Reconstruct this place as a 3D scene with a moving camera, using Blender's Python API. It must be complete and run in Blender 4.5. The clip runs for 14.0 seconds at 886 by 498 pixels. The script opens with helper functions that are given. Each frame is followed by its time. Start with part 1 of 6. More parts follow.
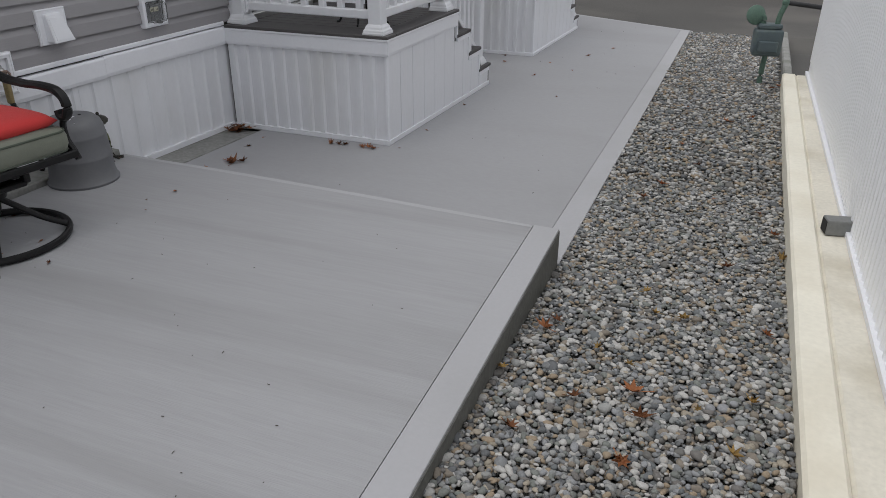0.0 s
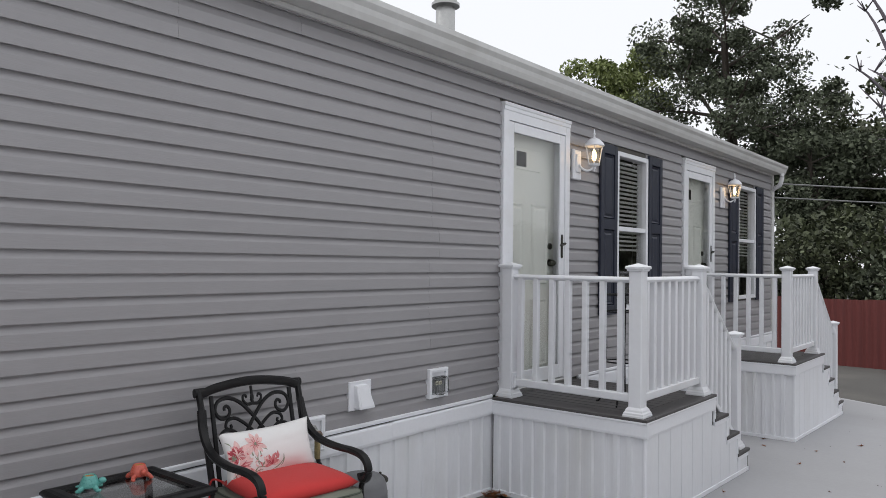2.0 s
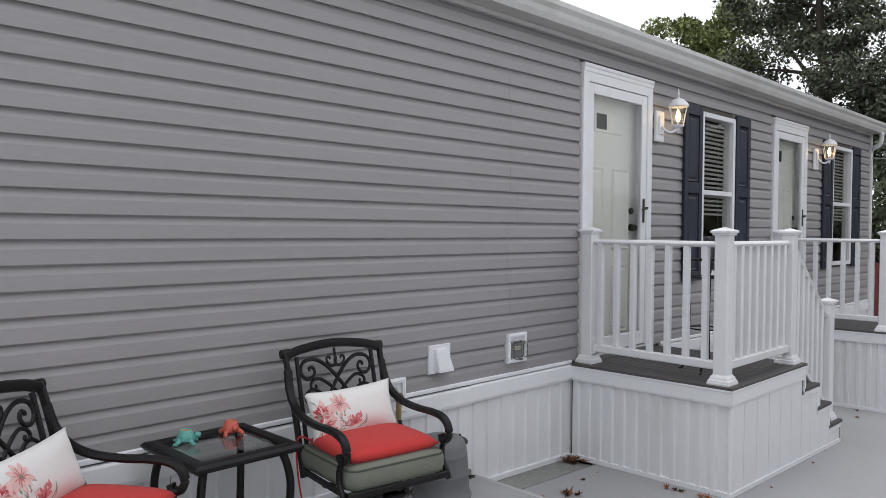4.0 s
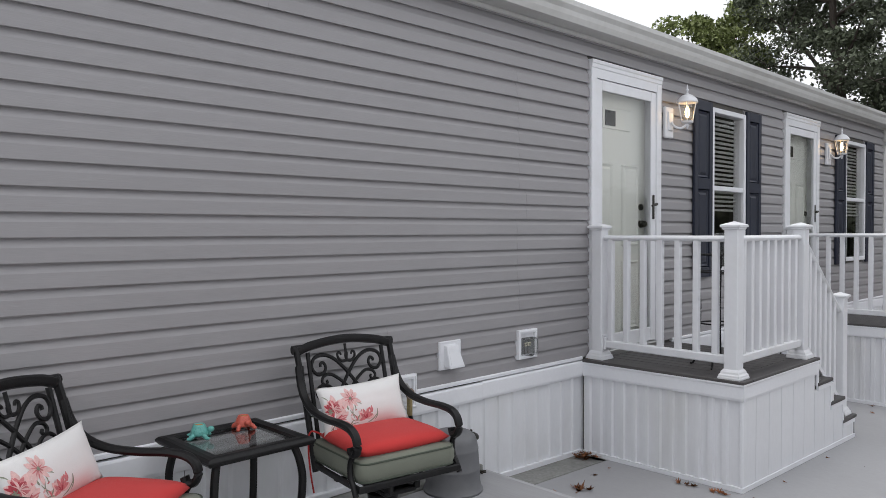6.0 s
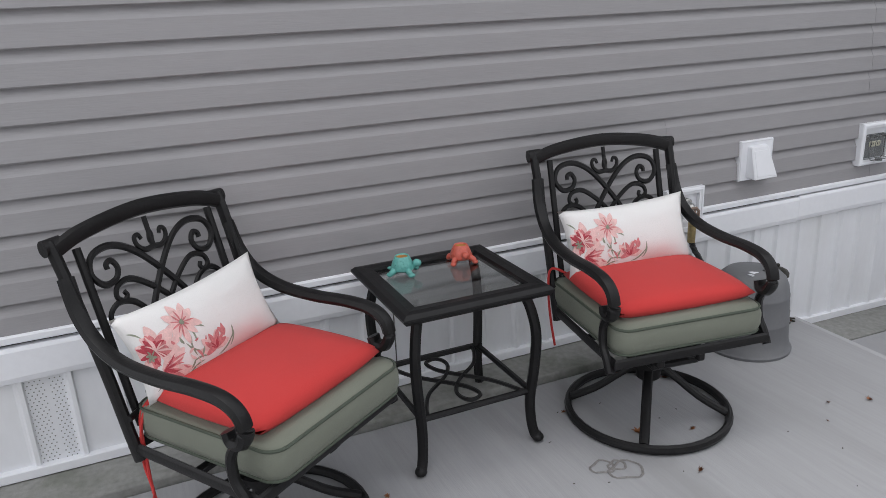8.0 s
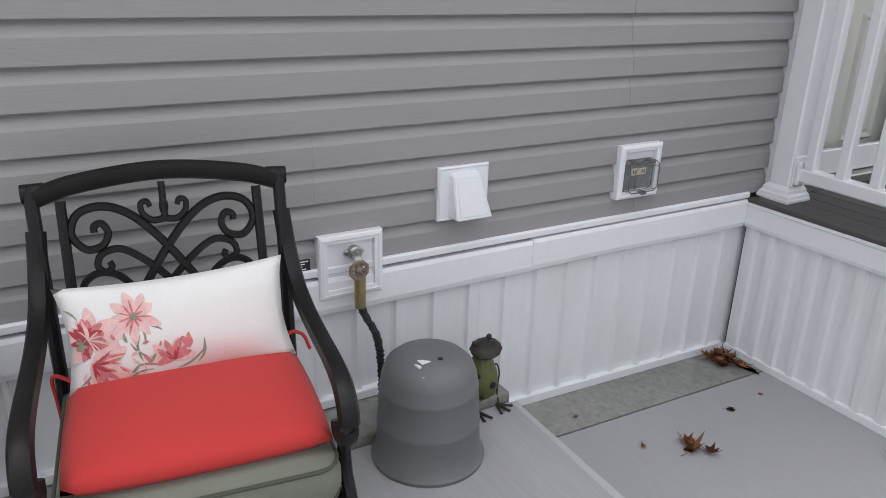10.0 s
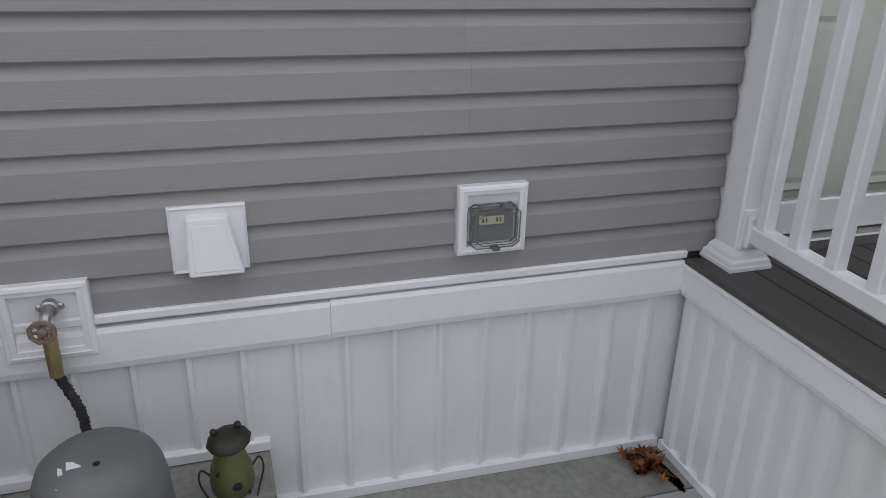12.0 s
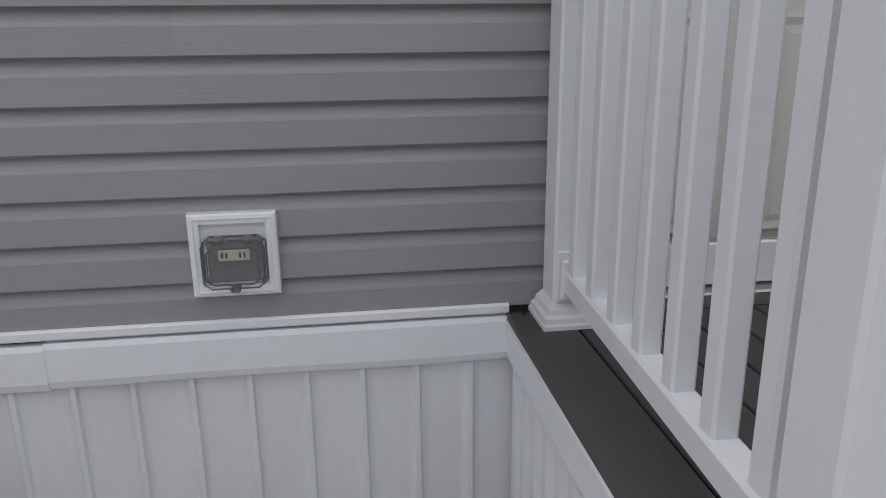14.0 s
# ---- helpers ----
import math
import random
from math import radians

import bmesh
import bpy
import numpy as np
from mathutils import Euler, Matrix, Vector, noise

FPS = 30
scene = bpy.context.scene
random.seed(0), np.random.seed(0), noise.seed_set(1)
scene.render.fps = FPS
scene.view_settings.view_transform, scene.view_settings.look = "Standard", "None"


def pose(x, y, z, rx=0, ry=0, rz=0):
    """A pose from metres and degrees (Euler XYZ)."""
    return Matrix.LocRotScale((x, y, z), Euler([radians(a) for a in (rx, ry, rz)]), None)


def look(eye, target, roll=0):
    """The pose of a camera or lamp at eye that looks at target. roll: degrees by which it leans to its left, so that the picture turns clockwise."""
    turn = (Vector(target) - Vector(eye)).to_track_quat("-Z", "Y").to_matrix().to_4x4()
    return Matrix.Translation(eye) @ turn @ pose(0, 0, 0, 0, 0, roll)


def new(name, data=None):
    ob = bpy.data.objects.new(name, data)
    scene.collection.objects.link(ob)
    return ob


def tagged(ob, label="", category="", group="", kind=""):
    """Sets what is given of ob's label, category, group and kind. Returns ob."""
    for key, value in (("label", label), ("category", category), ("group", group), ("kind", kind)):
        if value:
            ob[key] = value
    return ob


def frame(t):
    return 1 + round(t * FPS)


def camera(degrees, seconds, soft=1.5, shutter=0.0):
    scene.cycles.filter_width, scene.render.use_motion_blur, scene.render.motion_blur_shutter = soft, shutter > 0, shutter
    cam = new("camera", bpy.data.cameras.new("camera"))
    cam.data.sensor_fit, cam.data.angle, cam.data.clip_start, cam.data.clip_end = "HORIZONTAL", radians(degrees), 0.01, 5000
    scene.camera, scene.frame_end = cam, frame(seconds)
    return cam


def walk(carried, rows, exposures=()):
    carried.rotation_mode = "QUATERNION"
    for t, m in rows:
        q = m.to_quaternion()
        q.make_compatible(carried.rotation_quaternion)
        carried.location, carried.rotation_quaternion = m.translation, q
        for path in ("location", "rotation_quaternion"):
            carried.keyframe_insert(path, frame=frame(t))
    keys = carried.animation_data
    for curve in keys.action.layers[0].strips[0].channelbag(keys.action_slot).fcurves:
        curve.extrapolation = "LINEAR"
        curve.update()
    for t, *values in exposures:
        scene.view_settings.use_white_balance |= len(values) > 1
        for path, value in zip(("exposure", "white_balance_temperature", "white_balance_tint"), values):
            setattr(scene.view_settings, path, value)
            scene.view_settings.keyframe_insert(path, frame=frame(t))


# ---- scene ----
cam = camera(61.6, 14.0, 0.8)
PATH = [
    (0, (3.235, -4.272, 1.402), (2.59, -2.592, 0.53), 0.3),
    (0.5, (3.173, -4.348, 1.45), (2.259, -2.718, 0.738), 2.1),
    (1, (3.152, -4.428, 1.546), (1.983, -2.848, 1.177), 1.1),
    (1.5, (3.159, -4.495, 1.593), (1.953, -2.9, 1.523), 2.0),
    (2, (3.194, -4.545, 1.569), (1.937, -2.99, 1.606), 0.7),
    (2.5, (3.181, -4.558, 1.564), (1.842, -3.074, 1.525), -0.8),
    (3, (3.186, -4.558, 1.548), (1.814, -3.105, 1.482), -0.5),
    (3.2, (3.173, -4.554, 1.538), (1.789, -3.112, 1.472), 0.1),
    (5.5, (3.214, -4.546, 1.589), (1.777, -3.155, 1.551), -0.2),
    (6, (3.22, -4.554, 1.52), (1.786, -3.161, 1.474), -0.2),
    (6.5, (3.089, -4.475, 1.476), (1.535, -3.27, 1.112), -0.7),
    (7, (2.945, -4.247, 1.439), (1.283, -3.264, 0.918), 0.8),
    (7.5, (2.664, -4.072, 1.413), (0.925, -3.287, 0.813), -0.1),
    (8, (2.35, -3.871, 1.47), (0.607, -3.119, 0.84), -2.6),
    (8.5, (2.233, -3.554, 1.421), (0.535, -2.725, 0.766), -1.1),
    (9, (2.135, -3.181, 1.454), (0.538, -2.232, 0.713), -0.1),
    (9.2, (2.029, -3.076, 1.425), (0.485, -2.014, 0.725), 2.2),
    (11.3, (1.853, -1.657, 1.467), (0.098, -1.066, 0.714), 2.8),
    (11.5, (1.836, -1.559, 1.455), (0.073, -0.988, 0.703), 3.4),
    (12, (1.776, -1.338, 1.458), (0.016, -0.782, 0.685), 1.3),
    (12.5, (1.732, -1.141, 1.43), (0.013, -0.498, 0.634), -0.6),
    (13, (1.759, -0.915, 1.276), (-0.069, -0.424, 0.629), 2.9),
    (13.5, (1.745, -0.66, 1.283), (-0.116, -0.338, 0.623), 1.6),
    (14, (1.692, -0.395, 1.243), (-0.209, -0.133, 0.681), -0.6),
]
walk(cam, [(t, look(eye, target, roll)) for t, eye, target, roll in PATH], [(0, -0.27), (0.5, -0.34), (1, -0.30), (1.5, -0.04), (2, 0.05), (3, 0.11), (5.5, 0.18), (6.5, 0.18), (7.5, 0.25), (8.5, 0.50), (9, 0.56), (11.5, 0.08), (12.5, -0.02), (13, -0.08), (14, -0.08)])

# ---- light ----
world = bpy.data.worlds.new("overcast_sky")
scene.world = world
world.use_nodes = True
wn = world.node_tree
sky = wn.nodes.new("ShaderNodeTexSky")
sky.sky_type = "NISHITA"
sky.sun_disc = False
sky.sun_elevation, sky.sun_rotation = radians(70), radians(130)
sky.air_density, sky.dust_density, sky.ozone_density = 1.0, 6.0, 1.0
cloud = wn.nodes.new("ShaderNodeHueSaturation")
cloud.inputs["Saturation"].default_value = 0.25
wn.links.new(sky.outputs["Color"], cloud.inputs["Color"])
layer = wn.nodes.new("ShaderNodeMix")          # an even cloud layer in front of the sky
layer.data_type = "RGBA"
layer.inputs["Factor"].default_value = 0.85
wn.links.new(cloud.outputs["Color"], layer.inputs["A"])
layer.inputs["B"].default_value = (9.3, 9.5, 10.0, 1)
wn.links.new(layer.outputs["Result"], wn.nodes["Background"].inputs["Color"])
wn.nodes["Background"].inputs["Strength"].default_value = 0.11

sun = new("sun", bpy.data.lights.new("sun", "SUN"))
sun.data.energy, sun.data.angle, sun.data.color = 1.3, radians(50), (1.0, 0.98, 0.95)
sun.matrix_world = look((-16, -6, 38), (0, 0, 0))


# ---- materials ----
def mat(name, color, rough=0.6, metal=0.0, var=0.12, scale=3.0, fine=60.0, bump=0.1, stain=None, stain_amount=0.0,
        stain_scale=1.2, stretch=(1, 1, 1), rand=0.0, coords="Object", spec=0.5, bump_scale=None, sheen=0.0, island=False, palette=None):
    m = bpy.data.materials.new(name)
    m.use_nodes = True
    t = m.node_tree
    n, link = t.nodes, t.links.new
    p = n["Principled BSDF"]
    p.inputs["Metallic"].default_value = metal
    p.inputs["Specular IOR Level"].default_value = spec
    p.inputs["Sheen Weight"].default_value = sheen
    tc = n.new("ShaderNodeTexCoord")
    mp = n.new("ShaderNodeMapping")
    mp.inputs["Scale"].default_value = stretch
    link(tc.outputs[coords], mp.inputs["Vector"])

    def noise_at(s, detail=4.0, vec=None):
        q = n.new("ShaderNodeTexNoise")
        q.inputs["Scale"].default_value = s
        q.inputs["Detail"].default_value = detail
        link((vec or mp).outputs["Vector"], q.inputs["Vector"])
        return q

    big, small = noise_at(scale), noise_at(fine)
    both = n.new("ShaderNodeMath")
    both.operation = "MULTIPLY_ADD"
    link(small.outputs["Fac"], both.inputs[0])
    both.inputs[1].default_value = 0.5
    half = n.new("ShaderNodeMath")
    half.operation = "MULTIPLY"
    link(big.outputs["Fac"], half.inputs[0])
    half.inputs[1].default_value = 0.5
    link(half.outputs[0], both.inputs[2])
    ramp = n.new("ShaderNodeMapRange")
    ramp.inputs["From Min"].default_value, ramp.inputs["From Max"].default_value = 0.3, 0.7
    ramp.inputs["To Min"].default_value, ramp.inputs["To Max"].default_value = 1 - var, 1 + var
    link(both.outputs[0], ramp.inputs["Value"])
    value = ramp.outputs["Result"]
    if rand or island:
        if island:
            info = n.new("ShaderNodeNewGeometry").outputs["Random Per Island"]
        else:
            info = n.new("ShaderNodeObjectInfo").outputs["Random"]
        r = n.new("ShaderNodeMapRange")
        r.inputs["To Min"].default_value, r.inputs["To Max"].default_value = 1 - rand, 1 + rand
        link(info, r.inputs["Value"])
        mul = n.new("ShaderNodeMath")
        mul.operation = "MULTIPLY"
        link(value, mul.inputs[0])
        link(r.outputs["Result"], mul.inputs[1])
        value = mul.outputs[0]
    tint = n.new("ShaderNodeVectorMath")
    tint.operation = "SCALE"
    tint.inputs[0].default_value = color
    link(value, tint.inputs["Scale"])
    colour = tint.outputs["Vector"]
    if palette:
        cr = n.new("ShaderNodeValToRGB")
        cr.color_ramp.interpolation = "CONSTANT"
        for q, c in enumerate(palette):
            e = cr.color_ramp.elements[q] if q < 2 else cr.color_ramp.elements.new(q / len(palette))
            e.position, e.color = q / len(palette), (*c, 1)
        link(info, cr.inputs["Fac"])
        pal = n.new("ShaderNodeVectorMath")
        pal.operation = "SCALE"
        link(cr.outputs["Color"], pal.inputs[0])
        link(ramp.outputs["Result"], pal.inputs["Scale"])
        colour = pal.outputs["Vector"]
    if stain:
        sn = noise_at(stain_scale, 8.0)
        sr = n.new("ShaderNodeMapRange")
        sr.inputs["From Min"].default_value, sr.inputs["From Max"].default_value = 0.5, 0.72
        sr.inputs["To Max"].default_value = stain_amount
        link(sn.outputs["Fac"], sr.inputs["Value"])
        mix = n.new("ShaderNodeMix")
        mix.data_type = "RGBA"
        link(sr.outputs["Result"], mix.inputs["Factor"])
        link(colour, mix.inputs["A"])
        mix.inputs["B"].default_value = (*stain, 1)
        colour = mix.outputs["Result"]
    link(colour, p.inputs["Base Color"])
    rr = n.new("ShaderNodeMapRange")
    rr.inputs["To Min"].default_value, rr.inputs["To Max"].default_value = max(rough - 0.1, 0.03), min(rough + 0.1, 1)
    link(big.outputs["Fac"], rr.inputs["Value"])
    link(rr.outputs["Result"], p.inputs["Roughness"])
    if bump:
        b = n.new("ShaderNodeBump")
        b.inputs["Strength"].default_value = bump
        b.inputs["Distance"].default_value = 0.004
        src = noise_at(bump_scale) if bump_scale else small
        link(src.outputs["Fac"], b.inputs["Height"])
        link(b.outputs["Normal"], p.inputs["Normal"])
    return m


def glass_mat(name, tint=(0.93, 0.96, 0.95), rough=0.0):
    m = bpy.data.materials.new(name)
    m.use_nodes = True
    p = m.node_tree.nodes["Principled BSDF"]
    p.inputs["Base Color"].default_value = (*tint, 1)
    p.inputs["Transmission Weight"].default_value = 1.0
    p.inputs["Roughness"].default_value = rough
    p.inputs["IOR"].default_value = 1.45
    return m


def glow_mat(name, color, strength):
    m = bpy.data.materials.new(name)
    m.use_nodes = True
    p = m.node_tree.nodes["Principled BSDF"]
    p.inputs["Emission Color"].default_value = (*color, 1)
    p.inputs["Emission Strength"].default_value = strength
    return m


M_SIDING = mat("grey_vinyl_siding", (0.298, 0.290, 0.298), 0.45, var=0.05, scale=1.4, fine=14, stretch=(1, 1, 14), bump=0.15, bump_scale=16, rand=0.025)
M_VINYL = mat("white_vinyl", (0.76, 0.77, 0.80), 0.38, var=0.03, scale=1.5, fine=30, bump=0.03, stain=(0.52, 0.51, 0.47), stain_amount=0.25, stain_scale=3)
M_SKIRT = mat("white_skirting_vinyl", (0.76, 0.77, 0.80), 0.45, var=0.035, scale=2.0, fine=40, stretch=(1, 1, 0.35), bump=0.04, stain=(0.50, 0.49, 0.45), stain_amount=0.3, stain_scale=2.2)
M_TRIM = mat("white_trim_vinyl", (0.80, 0.81, 0.845), 0.4, var=0.03, scale=2.0, fine=50, bump=0.03)
M_EAVE = mat("offwhite_gutter_metal", (0.60, 0.60, 0.59), 0.4, var=0.08, scale=1.0, fine=20, bump=0.03, stain=(0.32, 0.31, 0.28), stain_amount=0.35, stain_scale=2.5)
M_SLAB = mat("broomed_concrete", (0.345, 0.346, 0.358), 0.85, var=0.08, scale=0.8, fine=16, stretch=(0.34, 6.0, 1), bump=0.30, bump_scale=55, stain=(0.265, 0.265, 0.268), stain_amount=0.7, stain_scale=0.9)
M_WALK = mat("walkway_concrete", (0.340, 0.341, 0.353), 0.85, var=0.05, scale=1.1, fine=30, stretch=(0.8, 1.6, 1), bump=0.25, bump_scale=90, stain=(0.29, 0.29, 0.295), stain_amount=0.5, stain_scale=0.6)
M_BORDER = mat("trowelled_concrete", (0.405, 0.405, 0.42), 0.8, var=0.05, scale=1.6, fine=60, bump=0.12, stain=(0.33, 0.33, 0.33), stain_amount=0.4, stain_scale=1.3)
M_OLDCON = mat("weathered_concrete", (0.250, 0.250, 0.238), 0.92, var=0.30, scale=5, fine=45, bump=0.8, stain=(0.115, 0.125, 0.095), stain_amount=0.85, stain_scale=3.2)
# slab side: damp concrete, with its shade also put into the dark colour
M_DAMP_SHADE = mat("damp_shaded_slab_side", (0.130, 0.130, 0.118), 0.9, var=0.3, scale=5, fine=45, bump=0.6, stain=(0.07, 0.072, 0.06), stain_amount=0.7, stain_scale=5)
M_CURB = mat("cream_painted_curb", (0.82, 0.785, 0.675), 0.8, var=0.07, scale=2, fine=50, bump=0.25, stain=(0.60, 0.53, 0.40), stain_amount=0.5, stain_scale=1.6)
M_CURB2 = mat("raw_concrete_ledge", (0.70, 0.665, 0.575), 0.9, var=0.12, scale=3, fine=50, bump=0.4, stain=(0.46, 0.41, 0.31), stain_amount=0.6, stain_scale=2.5)
M_ASPHALT = mat("asphalt", (0.080, 0.077, 0.072), 0.92, var=0.22, scale=0.6, fine=90, bump=0.5, stain=(0.16, 0.15, 0.135), stain_amount=0.7, stain_scale=0.35, coords="Object")
M_BED = mat("gravel_bed", (0.09, 0.087, 0.08), 0.95, var=0.4, scale=20, fine=110, bump=0.9)
STONES = [(0.12, 0.125, 0.13), (0.30, 0.30, 0.29), (0.20, 0.205, 0.21), (0.42, 0.41, 0.39), (0.16, 0.15, 0.14), (0.33, 0.29, 0.23), (0.25, 0.255, 0.25), (0.14, 0.15, 0.155), (0.47, 0.46, 0.44), (0.22, 0.19, 0.155), (0.27, 0.275, 0.285), (0.18, 0.19, 0.175), (0.44, 0.43, 0.41), (0.15, 0.145, 0.135), (0.30, 0.235, 0.165)]
M_PEB = mat("river_pebble", (0.27, 0.27, 0.265), 0.75, var=0.22, scale=30, fine=160, bump=0.12, rand=0.55, palette=STONES)
M_PEBS = mat("river_pebbles_mixed", (0.27, 0.27, 0.268), 0.75, var=0.22, scale=30, fine=160, bump=0.12, rand=0.58, island=True, palette=STONES)
M_DECK = mat("dark_composite_board", (0.060, 0.056, 0.056), 0.6, var=0.12, scale=4, fine=40, stretch=(0.3, 3, 1), bump=0.2, rand=0.12)
M_BLACK = mat("black_cast_aluminium", (0.0095, 0.0092, 0.0098), 0.42, metal=0.1, var=0.3, scale=14, fine=120, bump=0.15, spec=0.30)
M_RED = mat("red_cushion_fabric", (0.53, 0.038, 0.036), 0.92, var=0.09, scale=6, fine=400, bump=0.25, sheen=0.06)
M_GREEN = mat("sage_green_fabric", (0.170, 0.182, 0.146), 0.95, var=0.10, scale=8, fine=420, bump=0.3, sheen=0.08)
M_PIPING = mat("dark_green_piping", (0.070, 0.085, 0.065), 0.95, var=0.1, scale=20, fine=300, bump=0.2)
M_PILLOW = mat("white_pillow_fabric", (0.80, 0.79, 0.78), 0.95, var=0.025, scale=5, fine=350, bump=0.3, stain=(0.76, 0.68, 0.67), stain_amount=0.2, stain_scale=4.5)
# watercolour wash of pink printed along the pillow's lower seam
_n, _l = M_PILLOW.node_tree.nodes, M_PILLOW.node_tree.links.new
_p = _n["Principled BSDF"]
_c = _n.new("ShaderNodeTexCoord")
_x = _n.new("ShaderNodeSeparateXYZ")
_l(_c.outputs["Object"], _x.inputs[0])
_low, _side, _far = (_n.new("ShaderNodeMapRange") for _ in range(3))
for _r, _axis, _lo, _hi in ((_low, "Z", 0.095, 0.012), (_side, "Y", -0.02, 0.05), (_far, "Y", 0.21, 0.10)):
    _r.interpolation_type = "SMOOTHSTEP"
    _r.inputs["From Min"].default_value, _r.inputs["From Max"].default_value = _lo, _hi
    _l(_x.outputs[_axis], _r.inputs["Value"])
_m1, _m2, _m3 = (_n.new("ShaderNodeMath") for _ in range(3))
for _m in (_m1, _m2, _m3):
    _m.operation = "MULTIPLY"
_l(_low.outputs["Result"], _m1.inputs[0])
_l(_side.outputs["Result"], _m1.inputs[1])
_l(_m1.outputs[0], _m2.inputs[0])
_l(_far.outputs["Result"], _m2.inputs[1])
_l(_m2.outputs[0], _m3.inputs[0])
_m3.inputs[1].default_value = 0.55
_mix = _n.new("ShaderNodeMix")
_mix.data_type = "RGBA"
_l(_m3.outputs[0], _mix.inputs["Factor"])
_l(_p.inputs["Base Color"].links[0].from_socket, _mix.inputs["A"])
_mix.inputs["B"].default_value = (0.70, 0.26, 0.26, 1)
_l(_mix.outputs["Result"], _p.inputs["Base Color"])
M_PETAL_A = mat("crimson_petal_print", (0.42, 0.055, 0.075), 0.95, var=0.3, scale=60, fine=200, bump=0.1)
M_PETAL_B = mat("rose_petal_print", (0.60, 0.20, 0.21), 0.95, var=0.3, scale=60, fine=200, bump=0.1)
M_PETAL_C = mat("blush_petal_print", (0.76, 0.50, 0.48), 0.95, var=0.18, scale=60, fine=200, bump=0.1)
M_STEM = mat("grey_green_stem_print", (0.27, 0.29, 0.22), 0.95, var=0.3, scale=60, fine=200, bump=0.1)
M_BUCKET = mat("grey_plastic_cover", (0.142, 0.145, 0.154), 0.55, var=0.05, scale=5, fine=90, bump=0.08, stain=(0.22, 0.22, 0.22), stain_amount=0.35, stain_scale=7)
M_NAVY = mat("navy_shutter_vinyl", (0.012, 0.016, 0.032), 0.45, var=0.1, scale=8, fine=60, bump=0.05)
M_DOOR = mat("cream_door_paint", (0.74, 0.75, 0.70), 0.4, var=0.03, scale=2, fine=40, bump=0.03)
M_GLASS = glass_mat("window_glass", (0.98, 0.985, 0.98))
M_GLASS.node_tree.nodes["Principled BSDF"].inputs["IOR"].default_value = 1.25
M_TABLEGLASS = glass_mat("smoked_table_glass", (0.55, 0.56, 0.55))
M_CLEAR = mat("clear_plastic_cover", (0.30, 0.31, 0.31), 0.12, var=0.05, scale=30, fine=90, bump=0.02)
M_CLEAR.node_tree.nodes["Principled BSDF"].inputs["Alpha"].default_value = 0.16
M_OUTBACK = mat("grey_outlet_backing", (0.16, 0.165, 0.17), 0.6, var=0.1, scale=30, fine=90, bump=0.05)
M_RIM = mat("smoky_plastic_rim", (0.15, 0.155, 0.155), 0.2, var=0.1, scale=30, fine=90, bump=0.0)
M_RIM.node_tree.nodes["Principled BSDF"].inputs["Alpha"].default_value = 0.7
M_METAL = mat("brushed_nickel", (0.42, 0.42, 0.41), 0.35, metal=0.9, var=0.1, scale=20, fine=100, bump=0.05)
M_BRASS = mat("aged_brass", (0.33, 0.26, 0.13), 0.45, metal=0.7, var=0.25, scale=25, fine=120, bump=0.2)
# unlit rooms and hidden cores: their shade is set as a dark base colour
M_DARK = mat("dark_unlit_interior", (0.10, 0.095, 0.085), 0.9, var=0.15, scale=2, fine=20, bump=0.0)
M_BLIND = mat("white_blind_slat", (0.50, 0.51, 0.48), 0.5, var=0.04, scale=5, fine=30, bump=0.0)
M_ROOF = mat("grey_shingles", (0.10, 0.10, 0.105), 0.95, var=0.3, scale=3, fine=90, bump=0.8)
M_FENCE = mat("red_brown_corrugated_fence", (0.150, 0.034, 0.030), 0.6, var=0.15, scale=1.2, fine=30, stretch=(2, 2, 0.4), bump=0.1, stain=(0.10, 0.026, 0.023), stain_amount=0.4, stain_scale=0.8)
M_BARK = mat("tree_bark", (0.075, 0.062, 0.052), 0.95, var=0.35, scale=5, fine=40, stretch=(1, 1, 0.25), bump=0.8)
M_BARK2 = mat("pale_purple_bark", (0.15, 0.13, 0.15), 0.9, var=0.3, scale=5, fine=40, bump=0.5)
M_LEAF_D = mat("dark_green_leaves", (0.082, 0.098, 0.060), 0.7, var=0.2, scale=0.6, fine=9, bump=0.0, island=True, rand=0.5)
M_LEAF_L = mat("light_green_leaves", (0.190, 0.225, 0.080), 0.7, var=0.25, scale=0.5, fine=9, bump=0.0, island=True, rand=0.45)
M_LEAF_M = mat("olive_leaves", (0.066, 0.078, 0.038), 0.7, var=0.25, scale=0.5, fine=9, bump=0.0, island=True, rand=0.5)
M_DEAD = mat("brown_dead_leaf", (0.27, 0.105, 0.042), 0.85, var=0.3, scale=40, fine=200, bump=0.2, rand=0.45)
M_YDEAD = mat("yellow_dead_leaf", (0.32, 0.20, 0.06), 0.85, var=0.3, scale=40, fine=200, bump=0.2, rand=0.35)
M_SOIL = mat("damp_debris", (0.075, 0.062, 0.05), 0.95, var=0.4, scale=30, fine=150, bump=0.9)
M_METER = mat("grey_blue_meter_paint", (0.085, 0.115, 0.125), 0.5, var=0.15, scale=10, fine=80, bump=0.1, stain=(0.16, 0.20, 0.17), stain_amount=0.5, stain_scale=7)
M_REG = mat("green_regulator_paint", (0.10, 0.17, 0.13), 0.55, var=0.2, scale=12, fine=80, bump=0.1)
M_PIPE = mat("black_iron_pipe", (0.022, 0.022, 0.024), 0.5, var=0.2, scale=20, fine=90, bump=0.1)
M_WRAP = mat("black_tape_wrap", (0.010, 0.010, 0.011), 0.6, var=0.3, scale=60, fine=200, bump=0.5)
